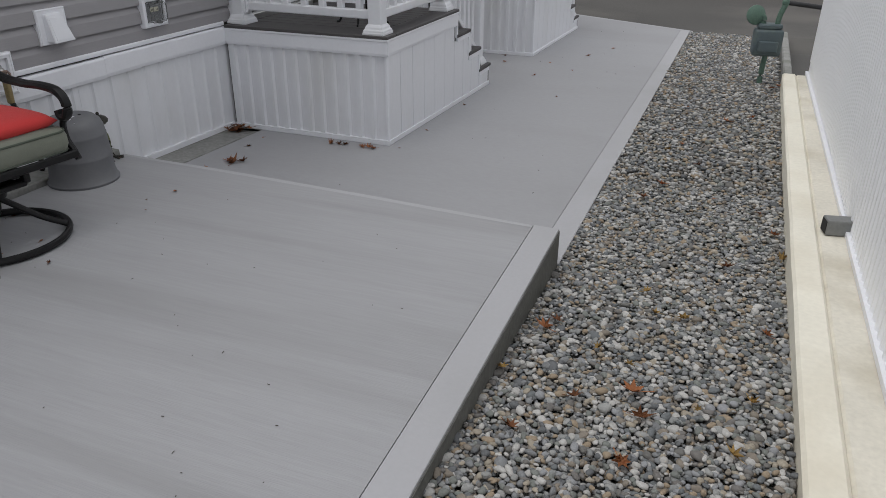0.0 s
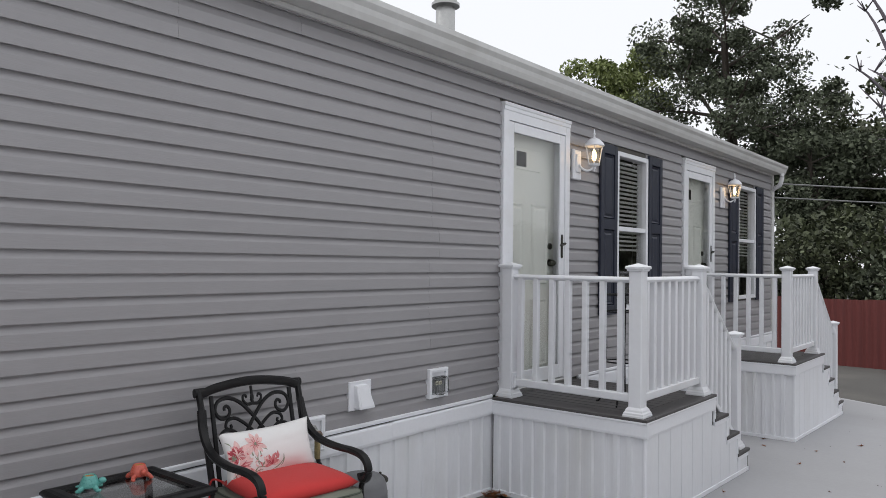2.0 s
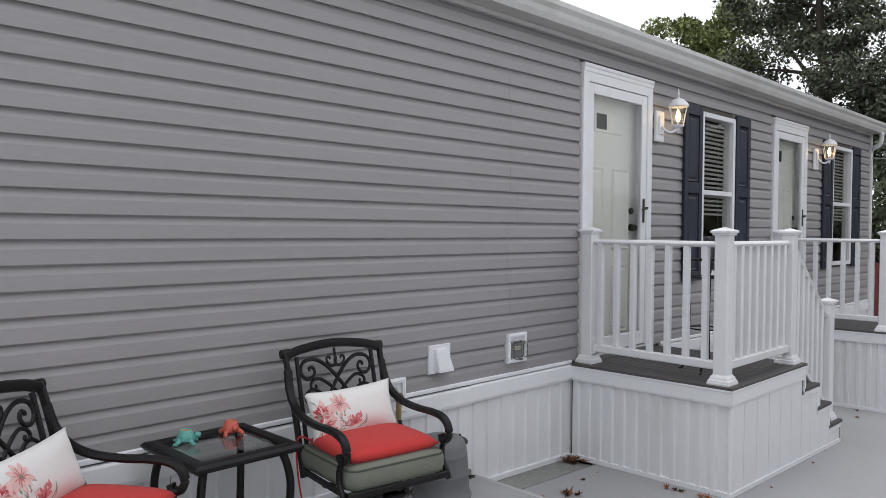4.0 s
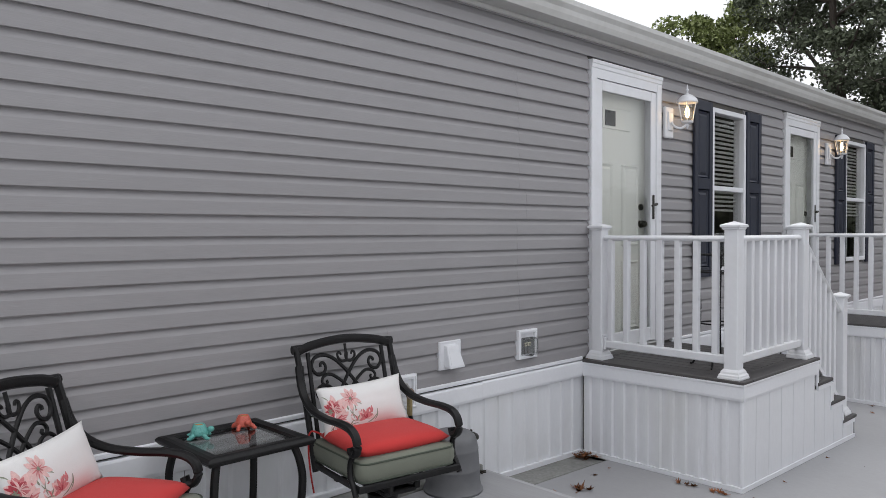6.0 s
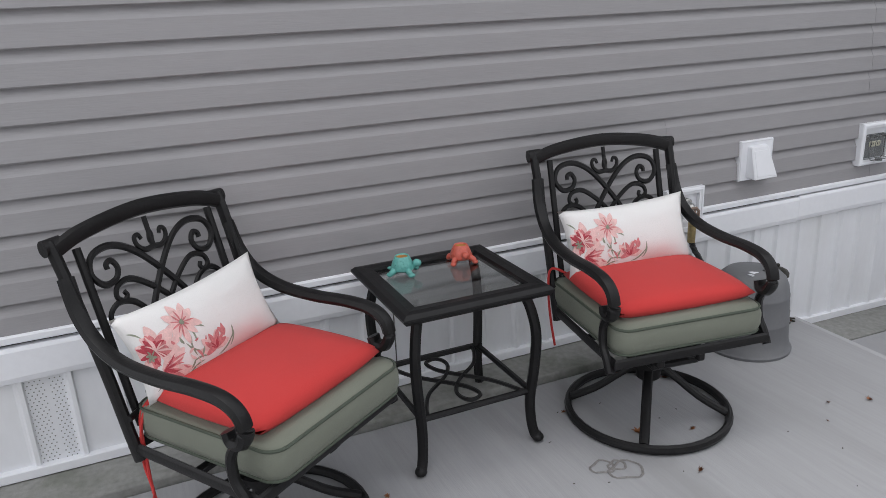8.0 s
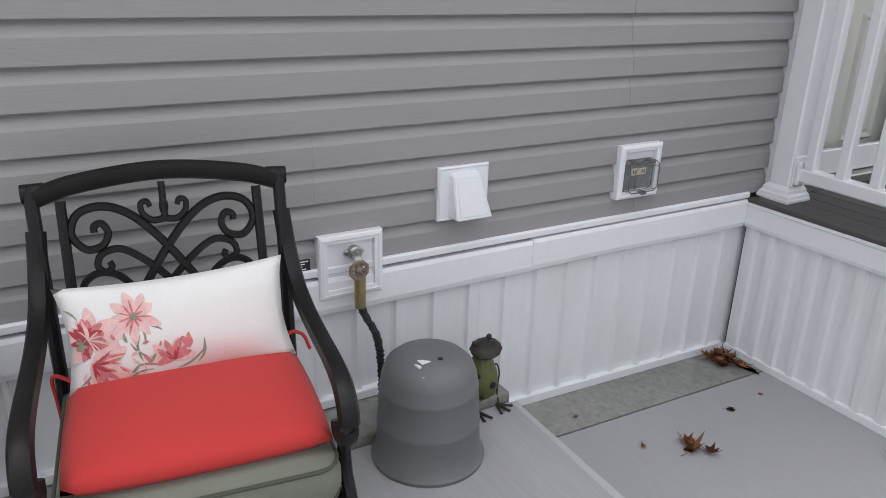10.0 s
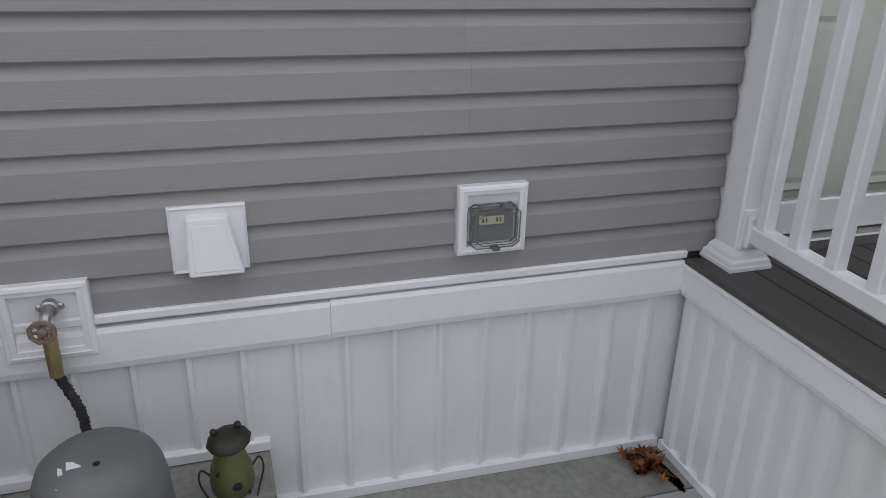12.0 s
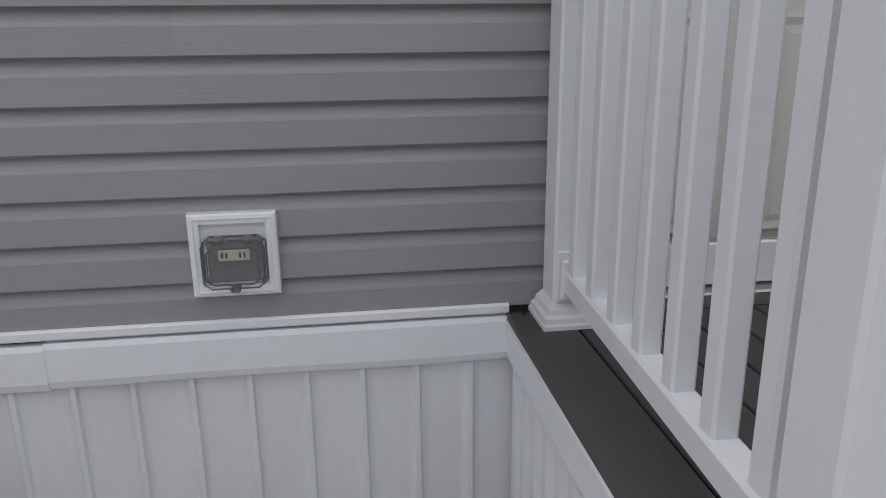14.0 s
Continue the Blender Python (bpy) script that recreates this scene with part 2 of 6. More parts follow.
M_GALV = mat("galvanised_grey", (0.22, 0.225, 0.22), 0.5, metal=0.3, var=0.15, scale=12, fine=60, bump=0.05)
M_TURQ = mat("turquoise_glaze", (0.12, 0.39, 0.35), 0.3, var=0.25, scale=30, fine=120, bump=0.1)
M_ORANGE = mat("orange_glaze", (0.56, 0.11, 0.075), 0.3, var=0.2, scale=30, fine=120, bump=0.1)
M_AMBER = mat("amber_wax", (0.48, 0.20, 0.04), 0.4, var=0.2, scale=30, fine=120, bump=0.1)
M_FROG = mat("olive_green_metal", (0.115, 0.125, 0.045), 0.5, metal=0.3, var=0.25, scale=20, fine=90, bump=0.15)
M_FROGD = mat("dark_bronze_metal", (0.035, 0.033, 0.026), 0.5, metal=0.4, var=0.3, scale=20, fine=90, bump=0.2)
M_LABEL = mat("black_sticker", (0.012, 0.012, 0.013), 0.5, var=0.1, bump=0.0)
M_PALE = mat("pale_ivory_plastic", (0.62, 0.60, 0.46), 0.4, var=0.03, bump=0.0)
M_BULB = glow_mat("warm_bulb", (1.0, 0.62, 0.25), 14.0)
M_GAP = mat("dark_gap", (0.015, 0.015, 0.015), 0.9, var=0.1, bump=0.0)
M_NEIGH = mat("white_ribbed_wall", (0.88, 0.89, 0.91), 0.45, var=0.03, scale=1.5, fine=30, stretch=(1, 1, 0.3), bump=0.04)
M_WHEEL = mat("weathered_tap_wheel", (0.25, 0.185, 0.15), 0.6, metal=0.3, var=0.3, scale=60, fine=200, bump=0.2)
M_STAIN = mat("dark_floor_scuff", (0.20, 0.19, 0.185), 0.9, var=0.3, scale=60, fine=200, bump=0.1)


# ---- building helpers ----
def finish(bm, name, smooth=False):
    bmesh.ops.recalc_face_normals(bm, faces=bm.faces)
    me = bpy.data.meshes.new(name)
    bm.to_mesh(me)
    bm.free()
    if smooth:
        me.polygons.foreach_set("use_smooth", [True] * len(me.polygons))
        if smooth != "all":
            me.set_sharp_from_angle(angle=radians(38))
    return me


def part(name, bm, material, parent=None, label="", smooth=False):
    """One mesh object out of a bmesh (or of a mesh), under its thing."""
    me = bm if isinstance(bm, bpy.types.Mesh) else finish(bm, name, smooth)
    if material and not me.materials:
        me.materials.append(material)
    ob = new(name, me)
    if parent:
        ob.parent = parent
    if label:
        ob["label"] = label
    return ob


def thing(name, m, label, category, group="", kind=""):
    e = new(name)
    e.empty_display_size = 0.1
    e.matrix_world = m
    return tagged(e, label, category, group, kind)


def box(x0, x1, y0, y1, z0, z1, bevel=0.0, bm=None, segs=1):
    b = bmesh.new()
    bmesh.ops.create_cube(b, size=1.0)
    for v in b.verts:
        v.co = Vector(((x0 + x1) / 2 + v.co.x * (x1 - x0), (y0 + y1) / 2 + v.co.y * (y1 - y0), (z0 + z1) / 2 + v.co.z * (z1 - z0)))
    if bevel:
        bmesh.ops.bevel(b, geom=list(b.edges), offset=bevel, segments=segs, profile=0.5, affect="EDGES")
    return join(bm, b) if bm else b


def join(bm, other, m=None):
    """Puts another bmesh into bm."""
    tmp = bpy.data.meshes.new("tmp")
    other.to_mesh(tmp)
    other.free()
    if m:
        tmp.transform(m)
    bm.from_mesh(tmp)
    bpy.data.meshes.remove(tmp)
    return bm


def poly_prism(points, axis, a, b, bm=None):
    """Sweeps a closed outline of 2D points along an axis from a to b. x: points are (y, z); y: (x, z); z: (x, y)."""
    bm = bm or bmesh.new()

    def at(p, s):
        return {"x": (s, p[0], p[1]), "y": (p[0], s, p[1]), "z": (p[0], p[1], s)}[axis]

    lo, hi = [bm.verts.new(at(p, a)) for p in points], [bm.verts.new(at(p, b)) for p in points]
    n = len(points)
    for i in range(n):
        bm.faces.new((lo[i], lo[(i + 1) % n], hi[(i + 1) % n], hi[i]))
    bm.faces.new(lo)
    bm.faces.new(hi)
    return bm


def spline(points, steps=6, closed=False):
    """Catmull-Rom curve through points."""
    pts = [Vector(p) for p in points]
    n = len(pts)
    out = []
    for i in range(n if closed else n - 1):
        p0 = pts[(i - 1) % n] if closed or i > 0 else pts[0] * 2 - pts[1]
        p1, p2 = pts[i], pts[(i + 1) % n]
        p3 = pts[(i + 2) % n] if closed or i + 2 < n else pts[-1] * 2 - pts[-2]
        for k in range(steps):
            t = k / steps
            out.append(0.5 * (2 * p1 + (p2 - p0) * t + (2 * p0 - 5 * p1 + 4 * p2 - p3) * t * t + (3 * p1 - p0 - 3 * p2 + p3) * t ** 3))
    if not closed:
        out.append(pts[-1])
    return out


def tube(points, r, sides=8, closed=False, flat=1.0, up=(0, 0, 1), bm=None, taper=None, r2=None):
    """A round or flattened bar along points. flat: width of the section along the side against r; taper: end radius against r."""
    bm = bm or bmesh.new()
    pts = [Vector(p) for p in points]
    n = len(pts)
    rings = []
    ref = Vector(up)
    for i, p in enumerate(pts):
        a = pts[(i - 1) % n] if closed or i > 0 else p
        b = pts[(i + 1) % n] if closed or i < n - 1 else p
        d = (b - a).normalized()
        side = d.cross(ref)
        if side.length < 1e-3:
            side = d.cross(Vector((1, 0.01, 0)))
        side.normalize()
        top = side.cross(d).normalized()
        k = r if taper is None else r * (1 + (taper - 1) * i / (n - 1))
        rings.append([bm.verts.new(p + side * (k * flat * math.cos(2 * math.pi * j / sides)) + top * (k * math.sin(2 * math.pi * j / sides))) for j in range(sides)])
    for i in range(n if closed else n - 1):
        u, v = rings[i], rings[(i + 1) % n]
        for j in range(sides):
            bm.faces.new((u[j], u[(j + 1) % sides], v[(j + 1) % sides], v[j]))
    if not closed:
        bm.faces.new(rings[0])
        bm.faces.new(rings[-1])
    return bm


def lathe(profile, sides=24, bm=None, at=(0, 0, 0)):
    """Turns (radius, height) pairs round the z axis."""
    bm = bm or bmesh.new()
    rings = []
    for r, z in profile:
        if r < 1e-5:
            rings.append([bm.verts.new((at[0], at[1], at[2] + z))])
        else:
            rings.append([bm.verts.new((at[0] + r * math.cos(2 * math.pi * j / sides), at[1] + r * math.sin(2 * math.pi * j / sides), at[2] + z)) for j in range(sides)])
    for u, v in zip(rings, rings[1:]):
        for j in range(sides):
            a, b = u[j % len(u)], u[(j + 1) % len(u)]
            c, d = v[(j + 1) % len(v)], v[j % len(v)]
            f = [q for k, q in enumerate((a, b, c, d)) if q not in (a, b, c, d)[:k]]
            if len(f) > 2:
                bm.faces.new(f)
    for ring in (rings[0], rings[-1]):
        if len(ring) > 2:
            bm.faces.new(ring)
    return bm


def blob(rx, ry, rz, at=(0, 0, 0), sub=2, bm=None, rot=None):
    b = bmesh.new()
    bmesh.ops.create_icosphere(b, subdivisions=sub, radius=1.0)
    m = Matrix.Translation(at) @ (rot or Matrix.Identity(4)) @ Matrix.Diagonal((rx, ry, rz, 1))
    bmesh.ops.transform(b, matrix=m, verts=b.verts)
    return join(bm, b) if bm else b


def structure(name, bm, material, label="", smooth=False):
    return tagged(part(name, bm, material, None, label, smooth), label, kind="structure")


SLOPE = -0.026                      # fall of the lot towards the street, per metre of y


def low_z(y):
    return -0.128 + SLOPE * y


UP_Z = 0.085                        # the raised patio

# ---- ground, slabs, gravel ----
knots = [(-3000, 0.0), (-60, 0.0), (-8, 0.0), (-4, -0.12), (6.1, -0.43), (6.6, -0.318), (12.7, -0.47), (14, -0.5), (40, -0.9), (400, -0.9), (3000, -0.9)]
xs = [-3000, -400, -60, -20, -8, 0, 8, 20, 60, 400, 3000]
gb = bmesh.new()
grid = [[gb.verts.new((x, y, z)) for x in xs] for y, z in knots]
for r0, r1 in zip(grid, grid[1:]):
    for i in range(len(xs) - 1):
        gb.faces.new((r0[i], r0[i + 1], r1[i + 1], r1[i]))
structure("ground", gb, M_ASPHALT, "worn dark grey asphalt of the lane")

# raised patio: field, groove and smooth border
FRONT = [(0.196, -1.255), (0.886, -1.276), (1.698, -1.315), (2.177, -1.345), (2.541, -1.360)]
patio = structure("floor", poly_prism([(0.196, -7.0), (2.626, -7.0)] + [(x, y - 0.030) for x, y in reversed(FRONT)], "z", -0.2, UP_Z), M_SLAB, "pale grey broomed concrete patio slab, raised one step")


def edge_band(outline, r):
    """A band of slab with its upper edges eased."""
    bm = poly_prism(outline, "z", -0.2, UP_Z)
    bmesh.ops.bevel(bm, geom=[e for e in bm.edges if all(v.co.z > UP_Z - 0.001 for v in e.verts)], offset=r, segments=2, profile=0.5, affect="EDGES")
    return bm


part("side_border", edge_band([(2.5422, -1.360), (2.655, -1.362), (2.735, -7.0), (2.6272, -7.0)], 0.0035), M_BORDER, patio, "smooth trowelled edge band")
# thin added sheet that darkens the shaded, damp side above the gravel
part("side_face", poly_prism([(2.6548, -1.366), (2.6588, -1.366), (2.7388, -7.0), (2.7348, -7.0)], "z", -0.2, UP_Z - 0.010), M_DAMP_SHADE, patio, "damp weathered side of the slab, its shade painted in")
part("front_border", edge_band(FRONT + [(x, y - 0.0295) for x, y in reversed(FRONT)], 0.009), M_BORDER, patio, "smooth eased front edge")

# lower slab, falling with the lot
def sloped_slab(outline, thick):
    bm = bmesh.new()
    top = [bm.verts.new((x, y, low_z(y))) for x, y in outline]
    bot = [bm.verts.new((x, y, low_z(y) - thick)) for x, y in outline]
    n = len(outline)
    for i in range(n):
        bm.faces.new((top[i], top[(i + 1) % n], bot[(i + 1) % n], bot[i]))
    bm.faces.new(top)
    bm.faces.new(bot)
    bmesh.ops.bevel(bm, geom=[e for e in bm.edges if all(v in top for v in e.verts)], offset=0.003, segments=1, affect="EDGES")
    return bm


walkway = structure("pavement", sloped_slab([(0.226, -1.295), (2.538, -1.34), (2.515, 6.52), (0.97, 7.42), (-0.9, 8.5), (-0.9, 7.36), (0.226, 7.36)], 0.3), M_WALK, "pale grey concrete walkway running past the porches to the lane")
part("edge_border", sloped_slab([(2.539, -1.34), (2.660, -1.34), (2.64, 6.448), (2.516, 6.52)], 0.3), M_BORDER, walkway, "smooth pale edge band")
part("end_border", sloped_slab([(2.64, 6.452), (2.67, 6.50), (-0.9, 8.60), (-0.9, 8.51)], 0.3), M_BORDER, walkway, "smooth pale edge band")
old = structure("footing_strip", sloped_slab([(-0.1, -1.295), (0.218, -1.295), (0.218, 7.35), (-0.1, 7.35)], 0.3), M_OLDCON, "weathered grey concrete footing strip")
pad = structure("footing_ledge", box(-0.1, 0.188, -4.7, -1.275, -0.25, 0.116, 0.008, segs=2), M_OLDCON, "weathered grey concrete footing under the skirting")

# gravel bed between slab and kerb
def kerb_x(y):
    return 3.622 + 0.018 * y


def heap(y):
    """The gravel lies higher along the raised patio."""
    return 0.080 * max(0.0, min(1.0, (-1.25 - y) / 1.6))


bed = bmesh.new()
ys = [-7 + 0.5 * i for i in range(28)]
rows = []
for y in ys:
    rows.append([bed.verts.new((x, y, -0.160 + SLOPE * y + heap(y) + 0.012 * noise.noise((x * 3, y * 3, 1)))) for x in np.linspace(2.53, kerb_x(y) + 0.05, 6)])
for r0, r1 in zip(rows, rows[1:]):
    for i in range(5):
        bed.faces.new((r0[i], r0[i + 1], r1[i + 1], r1[i]))
gravel_bed = structure("gravel_bed", bed, M_BED, "grey river gravel strip between walkway and kerb")


def kerb_piece(xa, xb, ya, yb, top, deep, n=8, bm=None):
    bm = bm or bmesh.new()
    rws = []
    for i in range(n + 1):
        y = ya + (yb - ya) * i / n
        zt = top + SLOPE * y
        j = 0.004 * noise.noise((y * 2.3, xa, 0))
        a, b = kerb_x(y) + xa, kerb_x(y) + xb
        rws.append([bm.verts.new(v) for v in ((a, y, zt - deep), (a + j, y, zt - 0.012), (a + 0.012 + j, y, zt), (b - 0.012, y, zt + j), (b, y, zt - 0.012), (b, y, zt - deep))])
    for r0, r1 in zip(rws, rws[1:]):
        for i in range(6):
            bm.faces.new((r0[i], r0[(i + 1) % 6], r1[(i + 1) % 6], r1[i]))
    bm.faces.new(rws[0])
    bm.faces.new(rws[-1])
    return bm


kerb = structure("kerb", kerb_piece(0, 0.115, -7, 3.22, -0.018, 0.5, 40), M_CURB, "cream painted concrete kerb along the gravel", True)
part("ledge", kerb_piece(0.115, 0.42, -7, 3.22, -0.025, 0.5, 40), M_CURB2, kerb, "bare concrete ledge, stained", True)
kerb2 = structure("kerb_end", kerb_piece(0.02, 0.10, 3.24, 6.45, -0.06, 0.4, 16), M_OLDCON, "rough grey kerb stones", True)

# ---- the home: shell, siding, roof ----
Y0, Y1 = -4.66, 7.35
TOP = 2.965
OPEN = [(0.10, 1.11, 0.50, 2.80), (3.737, 4.745, 0.50, 2.80), (2.03, 2.745, 1.13, 2.665), (5.66, 6.44, 1.13, 2.665)]
shell = bmesh.new()
edges = sorted({Y0, Y1, *[v for o in OPEN for v in o[:2]]})
for a, b in zip(edges, edges[1:]):
    hole = [o for o in OPEN if o[0] <= a + 1e-6 and o[1] >= b - 1e-6]
    if not hole:
        box(-0.15, -0.022, a, b, 0.15, TOP, bm=shell)
    else:
        box(-0.15, -0.022, a, b, 0.15, hole[0][2], bm=shell)
        box(-0.15, -0.022, a, b, hole[0][3], TOP, bm=shell)
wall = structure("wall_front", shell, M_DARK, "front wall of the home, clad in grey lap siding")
structure("wall_back", box(-4.35, -4.2, Y0, Y1, 0.0, TOP), M_SIDING, "back wall of the home")
structure("wall_end_far", box(-4.2, -0.15, Y1 - 0.15, Y1, 0.0, TOP), M_SIDING, "end wall of the home")
structure("wall_end_near", box(-4.2, -0.15, Y0, Y0 + 0.15, 0.0, TOP), M_SIDING, "end wall of the home")
# plain room surfaces added behind the openings, coloured dark for the unlit inside
structure("room_floor", box(-4.2, -0.15, Y0 + 0.15, Y1 - 0.15, 0.40, 0.52), M_DARK, "floor inside the home, coloured dark as unlit")
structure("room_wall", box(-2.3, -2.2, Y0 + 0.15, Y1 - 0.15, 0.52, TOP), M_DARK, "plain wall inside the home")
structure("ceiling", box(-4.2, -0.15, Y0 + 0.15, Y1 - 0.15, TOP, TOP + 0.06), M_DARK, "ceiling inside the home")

PITCH, SIDE0 = 0.1016, 0.5884
# outline of one lap of siding, from its butt edge upwards
LAP = [(-0.0225, 0.003), (-0.004, 0.003), (-0.004, 0.0), (-0.001, 0.0), (0.0, 0.0015), (-0.003, 0.062), (-0.005, 0.0665), (-0.0165, 0.088), (-0.0195, 0.0945), (-0.0205, PITCH + 0.005), (-0.0225, PITCH + 0.005)]
lap_meshes = {}


def lap_mesh(length, top_cut):
    key = (round(length, 3), round(top_cut, 3))
    if key not in lap_meshes:
        pts = [(x, min(z, top_cut)) for x, z in LAP]
        me = finish(poly_prism(pts, "y", 0, key[0]), "siding_plank")
        me.materials.append(M_SIDING)
        lap_meshes[key] = me
    return lap_meshes[key]


# ---- seams of the siding repeat every other lap
rng = random.Random(4)
n_laps = int((TOP - SIDE0) / PITCH) + 1
SEAM = {}
for k in range(n_laps):
    if k % 2 == 0:
        base = rng.choice([-0.70, -0.62, -1.85, -0.72, -2.6])
        SEAM[k] = [base, base + 3.66, base + 7.3]
    else:
        SEAM[k] = SEAM[k - 1]
for k in range(n_laps):
    z = SIDE0 + k * PITCH
    cut = min(PITCH + 0.004, TOP - z)
    spans, here = [], Y0 + 0.03
    blocks = sorted((o[0] - 0.005, o[1] + 0.005) for o in OPEN if o[2] < z + PITCH * 0.6 and o[3] > z + PITCH * 0.4)
    for a, b in blocks + [(Y1 - 0.04, None)]:
        spans.append((here, a))
        here = b
    for a, b in spans:
        cuts = [a] + [s for s in SEAM[k] if a + 0.15 < s < b - 0.15] + [b]
        for i, (c, d) in enumerate(zip(cuts, cuts[1:])):
            plank = part("siding_plank", lap_mesh(d - c + (0.012 if i else 0), cut), None, wall)
            plank.location = (0.0012 * (i % 2), c - (0.012 if i else 0), z)

# corner posts, skirting trim, soffit, gutter, roof
structure("corner_trim", box(-0.06, 0.014, Y0, Y0 + 0.07, 0.58, TOP, 0.004), M_TRIM, "white vinyl corner post")
structure("corner_trim_far", box(-0.06, 0.014, Y1 - 0.06, Y1 + 0.012, 0.58, TOP, 0.004), M_EAVE, "pale corner post at the end of the home")
structure("soffit", box(-0.15, 0.125, Y0 - 0.1, Y1 + 0.06, TOP, TOP + 0.02), M_EAVE, "off-white soffit under the eave")
structure("frieze_trim", box(-0.02, 0.016, Y0, Y1, TOP - 0.03, TOP, 0.004), M_EAVE, "off-white trim under the soffit")
GUT = [(0.112, TOP - 0.006), (0.150, TOP - 0.006), (0.168, TOP + 0.030), (0.176, TOP + 0.062), (0.198, TOP + 0.090), (0.201, TOP + 0.122), (0.188, TOP + 0.122), (0.180, TOP + 0.108), (0.116, TOP + 0.108)]
structure("gutter", poly_prism(GUT, "y", Y0 - 0.1, Y1 + 0.08), M_EAVE, "off-white metal gutter, weathered", False)
structure("fascia", box(0.090, 0.110, Y0 - 0.1, Y1 + 0.06, TOP + 0.021, TOP + 0.15), M_EAVE, "off-white fascia board")
roof = structure("roof", poly_prism([(0.125, TOP + 0.125), (0.130, TOP + 0.150), (-2.1, TOP + 0.70), (-4.6, TOP + 0.15), (-4.6, TOP + 0.125), (-2.1, TOP + 0.66)], "y", Y0 - 0.12, Y1 + 0.1), M_ROOF, "low grey shingle roof")
structure("gable_far", poly_prism([(0.088, TOP + 0.021), (0.088, TOP + 0.118), (-2.1, TOP + 0.655), (-4.35, TOP + 0.118), (-4.35, TOP + 0.021)], "y", Y1 - 0.02, Y1), M_SIDING, "gable end")
structure("gable_near", poly_prism([(0.088, TOP + 0.021), (0.088, TOP + 0.118), (-2.1, TOP + 0.655), (-4.35, TOP + 0.118), (-4.35, TOP + 0.021)], "y", Y0, Y0 + 0.02), M_SIDING, "gable end")
spout = thing("downspout", pose(0, Y1 - 0.10, 0), "white round gutter elbow and downspout at the corner of the home", "downspout")
part("elbow", tube(spline([(0.155, 0, TOP + 0.0), (0.152, 0, TOP - 0.09), (0.12, 0.02, TOP - 0.17), (0.06, 0.05, TOP - 0.20), (0.0, 0.13, TOP - 0.22)]), 0.032, 12), M_VINYL, spout, smooth=True)
part("pipe", tube([(-0.02, 0.15, TOP - 0.20), (-0.02, 0.15, -0.25)], 0.03, 12), M_VINYL, spout, smooth=True)

# ---- skirting ----
def rib_profile(length, pitch=0.136, first=0.06, depth=0.014):
    """Outline of a ribbed sheet along its length: flats with raised beads, or even corrugations where the pitch is small."""
    pts = [(0.0, 0.0)]
    p = first
    while p < length - 0.04:
        if pitch > 0.12:
            pts += [(p - 0.022, 0.0), (p - 0.014, depth * 0.25), (p - 0.006, depth), (p + 0.006, depth), (p + 0.010, depth * 0.1), (p + 0.030, 0.0)]
        else:
            pts += [(p - 0.028, 0.0), (p - 0.020, depth), (p + 0.010, depth), (p + 0.020, depth * 0.05), (p + 0.034, 0.0)]
        p += pitch
    pts = [q for q in pts if q[0] < length]
    pts.append((length, 0.0))
    return pts


def ribbed(length, z0, z1, face="x", pitch=0.136, first=0.06, depth=0.014, thick=0.012, z0_end=None):
    """A ribbed sheet: its front looks along +x (it runs along +y) or along -y (it runs along +x)."""
    prof = rib_profile(length, pitch, first, depth)
    bm = bmesh.new()
    lo, hi, lob, hib = [], [], [], []
    for s, d in prof:
        zb = z0 + ((z0_end if z0_end is not None else z0) - z0) * s / length
        f, g = ((d, s), (-thick, s)) if face == "x" else ((s, -d), (s, thick))
        lo.append(bm.verts.new((f[0], f[1], zb)))
        hi.append(bm.verts.new((f[0], f[1], z1)))
        lob.append(bm.verts.new((g[0], g[1], zb)))
        hib.append(bm.verts.new((g[0], g[1], z1)))
    n = len(prof)
    for i in range(n - 1):
        bm.faces.new((lo[i], lo[i + 1], hi[i + 1], hi[i]))
        bm.faces.new((lob[i], hib[i], hib[i + 1], lob[i + 1]))
        bm.faces.new((hi[i], hi[i + 1], hib[i + 1], hib[i]))
        bm.faces.new((lo[i], lob[i], lob[i + 1], lo[i + 1]))
    bm.faces.new((lo[0], hi[0], hib[0], lob[0]))
    bm.faces.new((lo[-1], lob[-1], hib[-1], hi[-1]))
    return bm


skirting = structure("skirting", box(-0.09, -0.04, Y0 + 0.02, Y1, -0.45, 0.45), M_DARK, "white ribbed vinyl skirting under the home")
for a, b, zb in ((Y0 + 0.03, -3.06, 0.135), (-3.055, -1.275, 0.135), (-1.281, 0.045, -0.06), (1.25, 3.70, -0.14), (4.95, 7.33, -0.3)):
    sheet = part("skirt_panel", ribbed(b - a, zb if zb > 0 else low_z(a) + 0.01, 0.47, first=0.098, z0_end=zb if zb > 0 else low_z(b) + 0.01), M_SKIRT, skirting)
    sheet.location = (-0.016 + (0.0015 if a > -1.3 else 0), a, 0)
# perforated strips of the vent panel
holes = bmesh.new()
for i in range(8):
    for k in range(26):
        y = -4.25 + i * 0.0145 + (0.007 if k % 2 else 0) + (0.012 if i > 3 else 0)
        z = 0.155 + k * 0.0115
        bmesh.ops.create_circle(holes, cap_ends=True, segments=6, radius=0.0024, matrix=Matrix.Translation((-0.0145, y, z)) @ Euler((0, radians(90), 0)).to_matrix().to_4x4())
tagged(part("vent_holes", holes, M_GALV, skirting, "rows of small perforations"), kind="stuff")
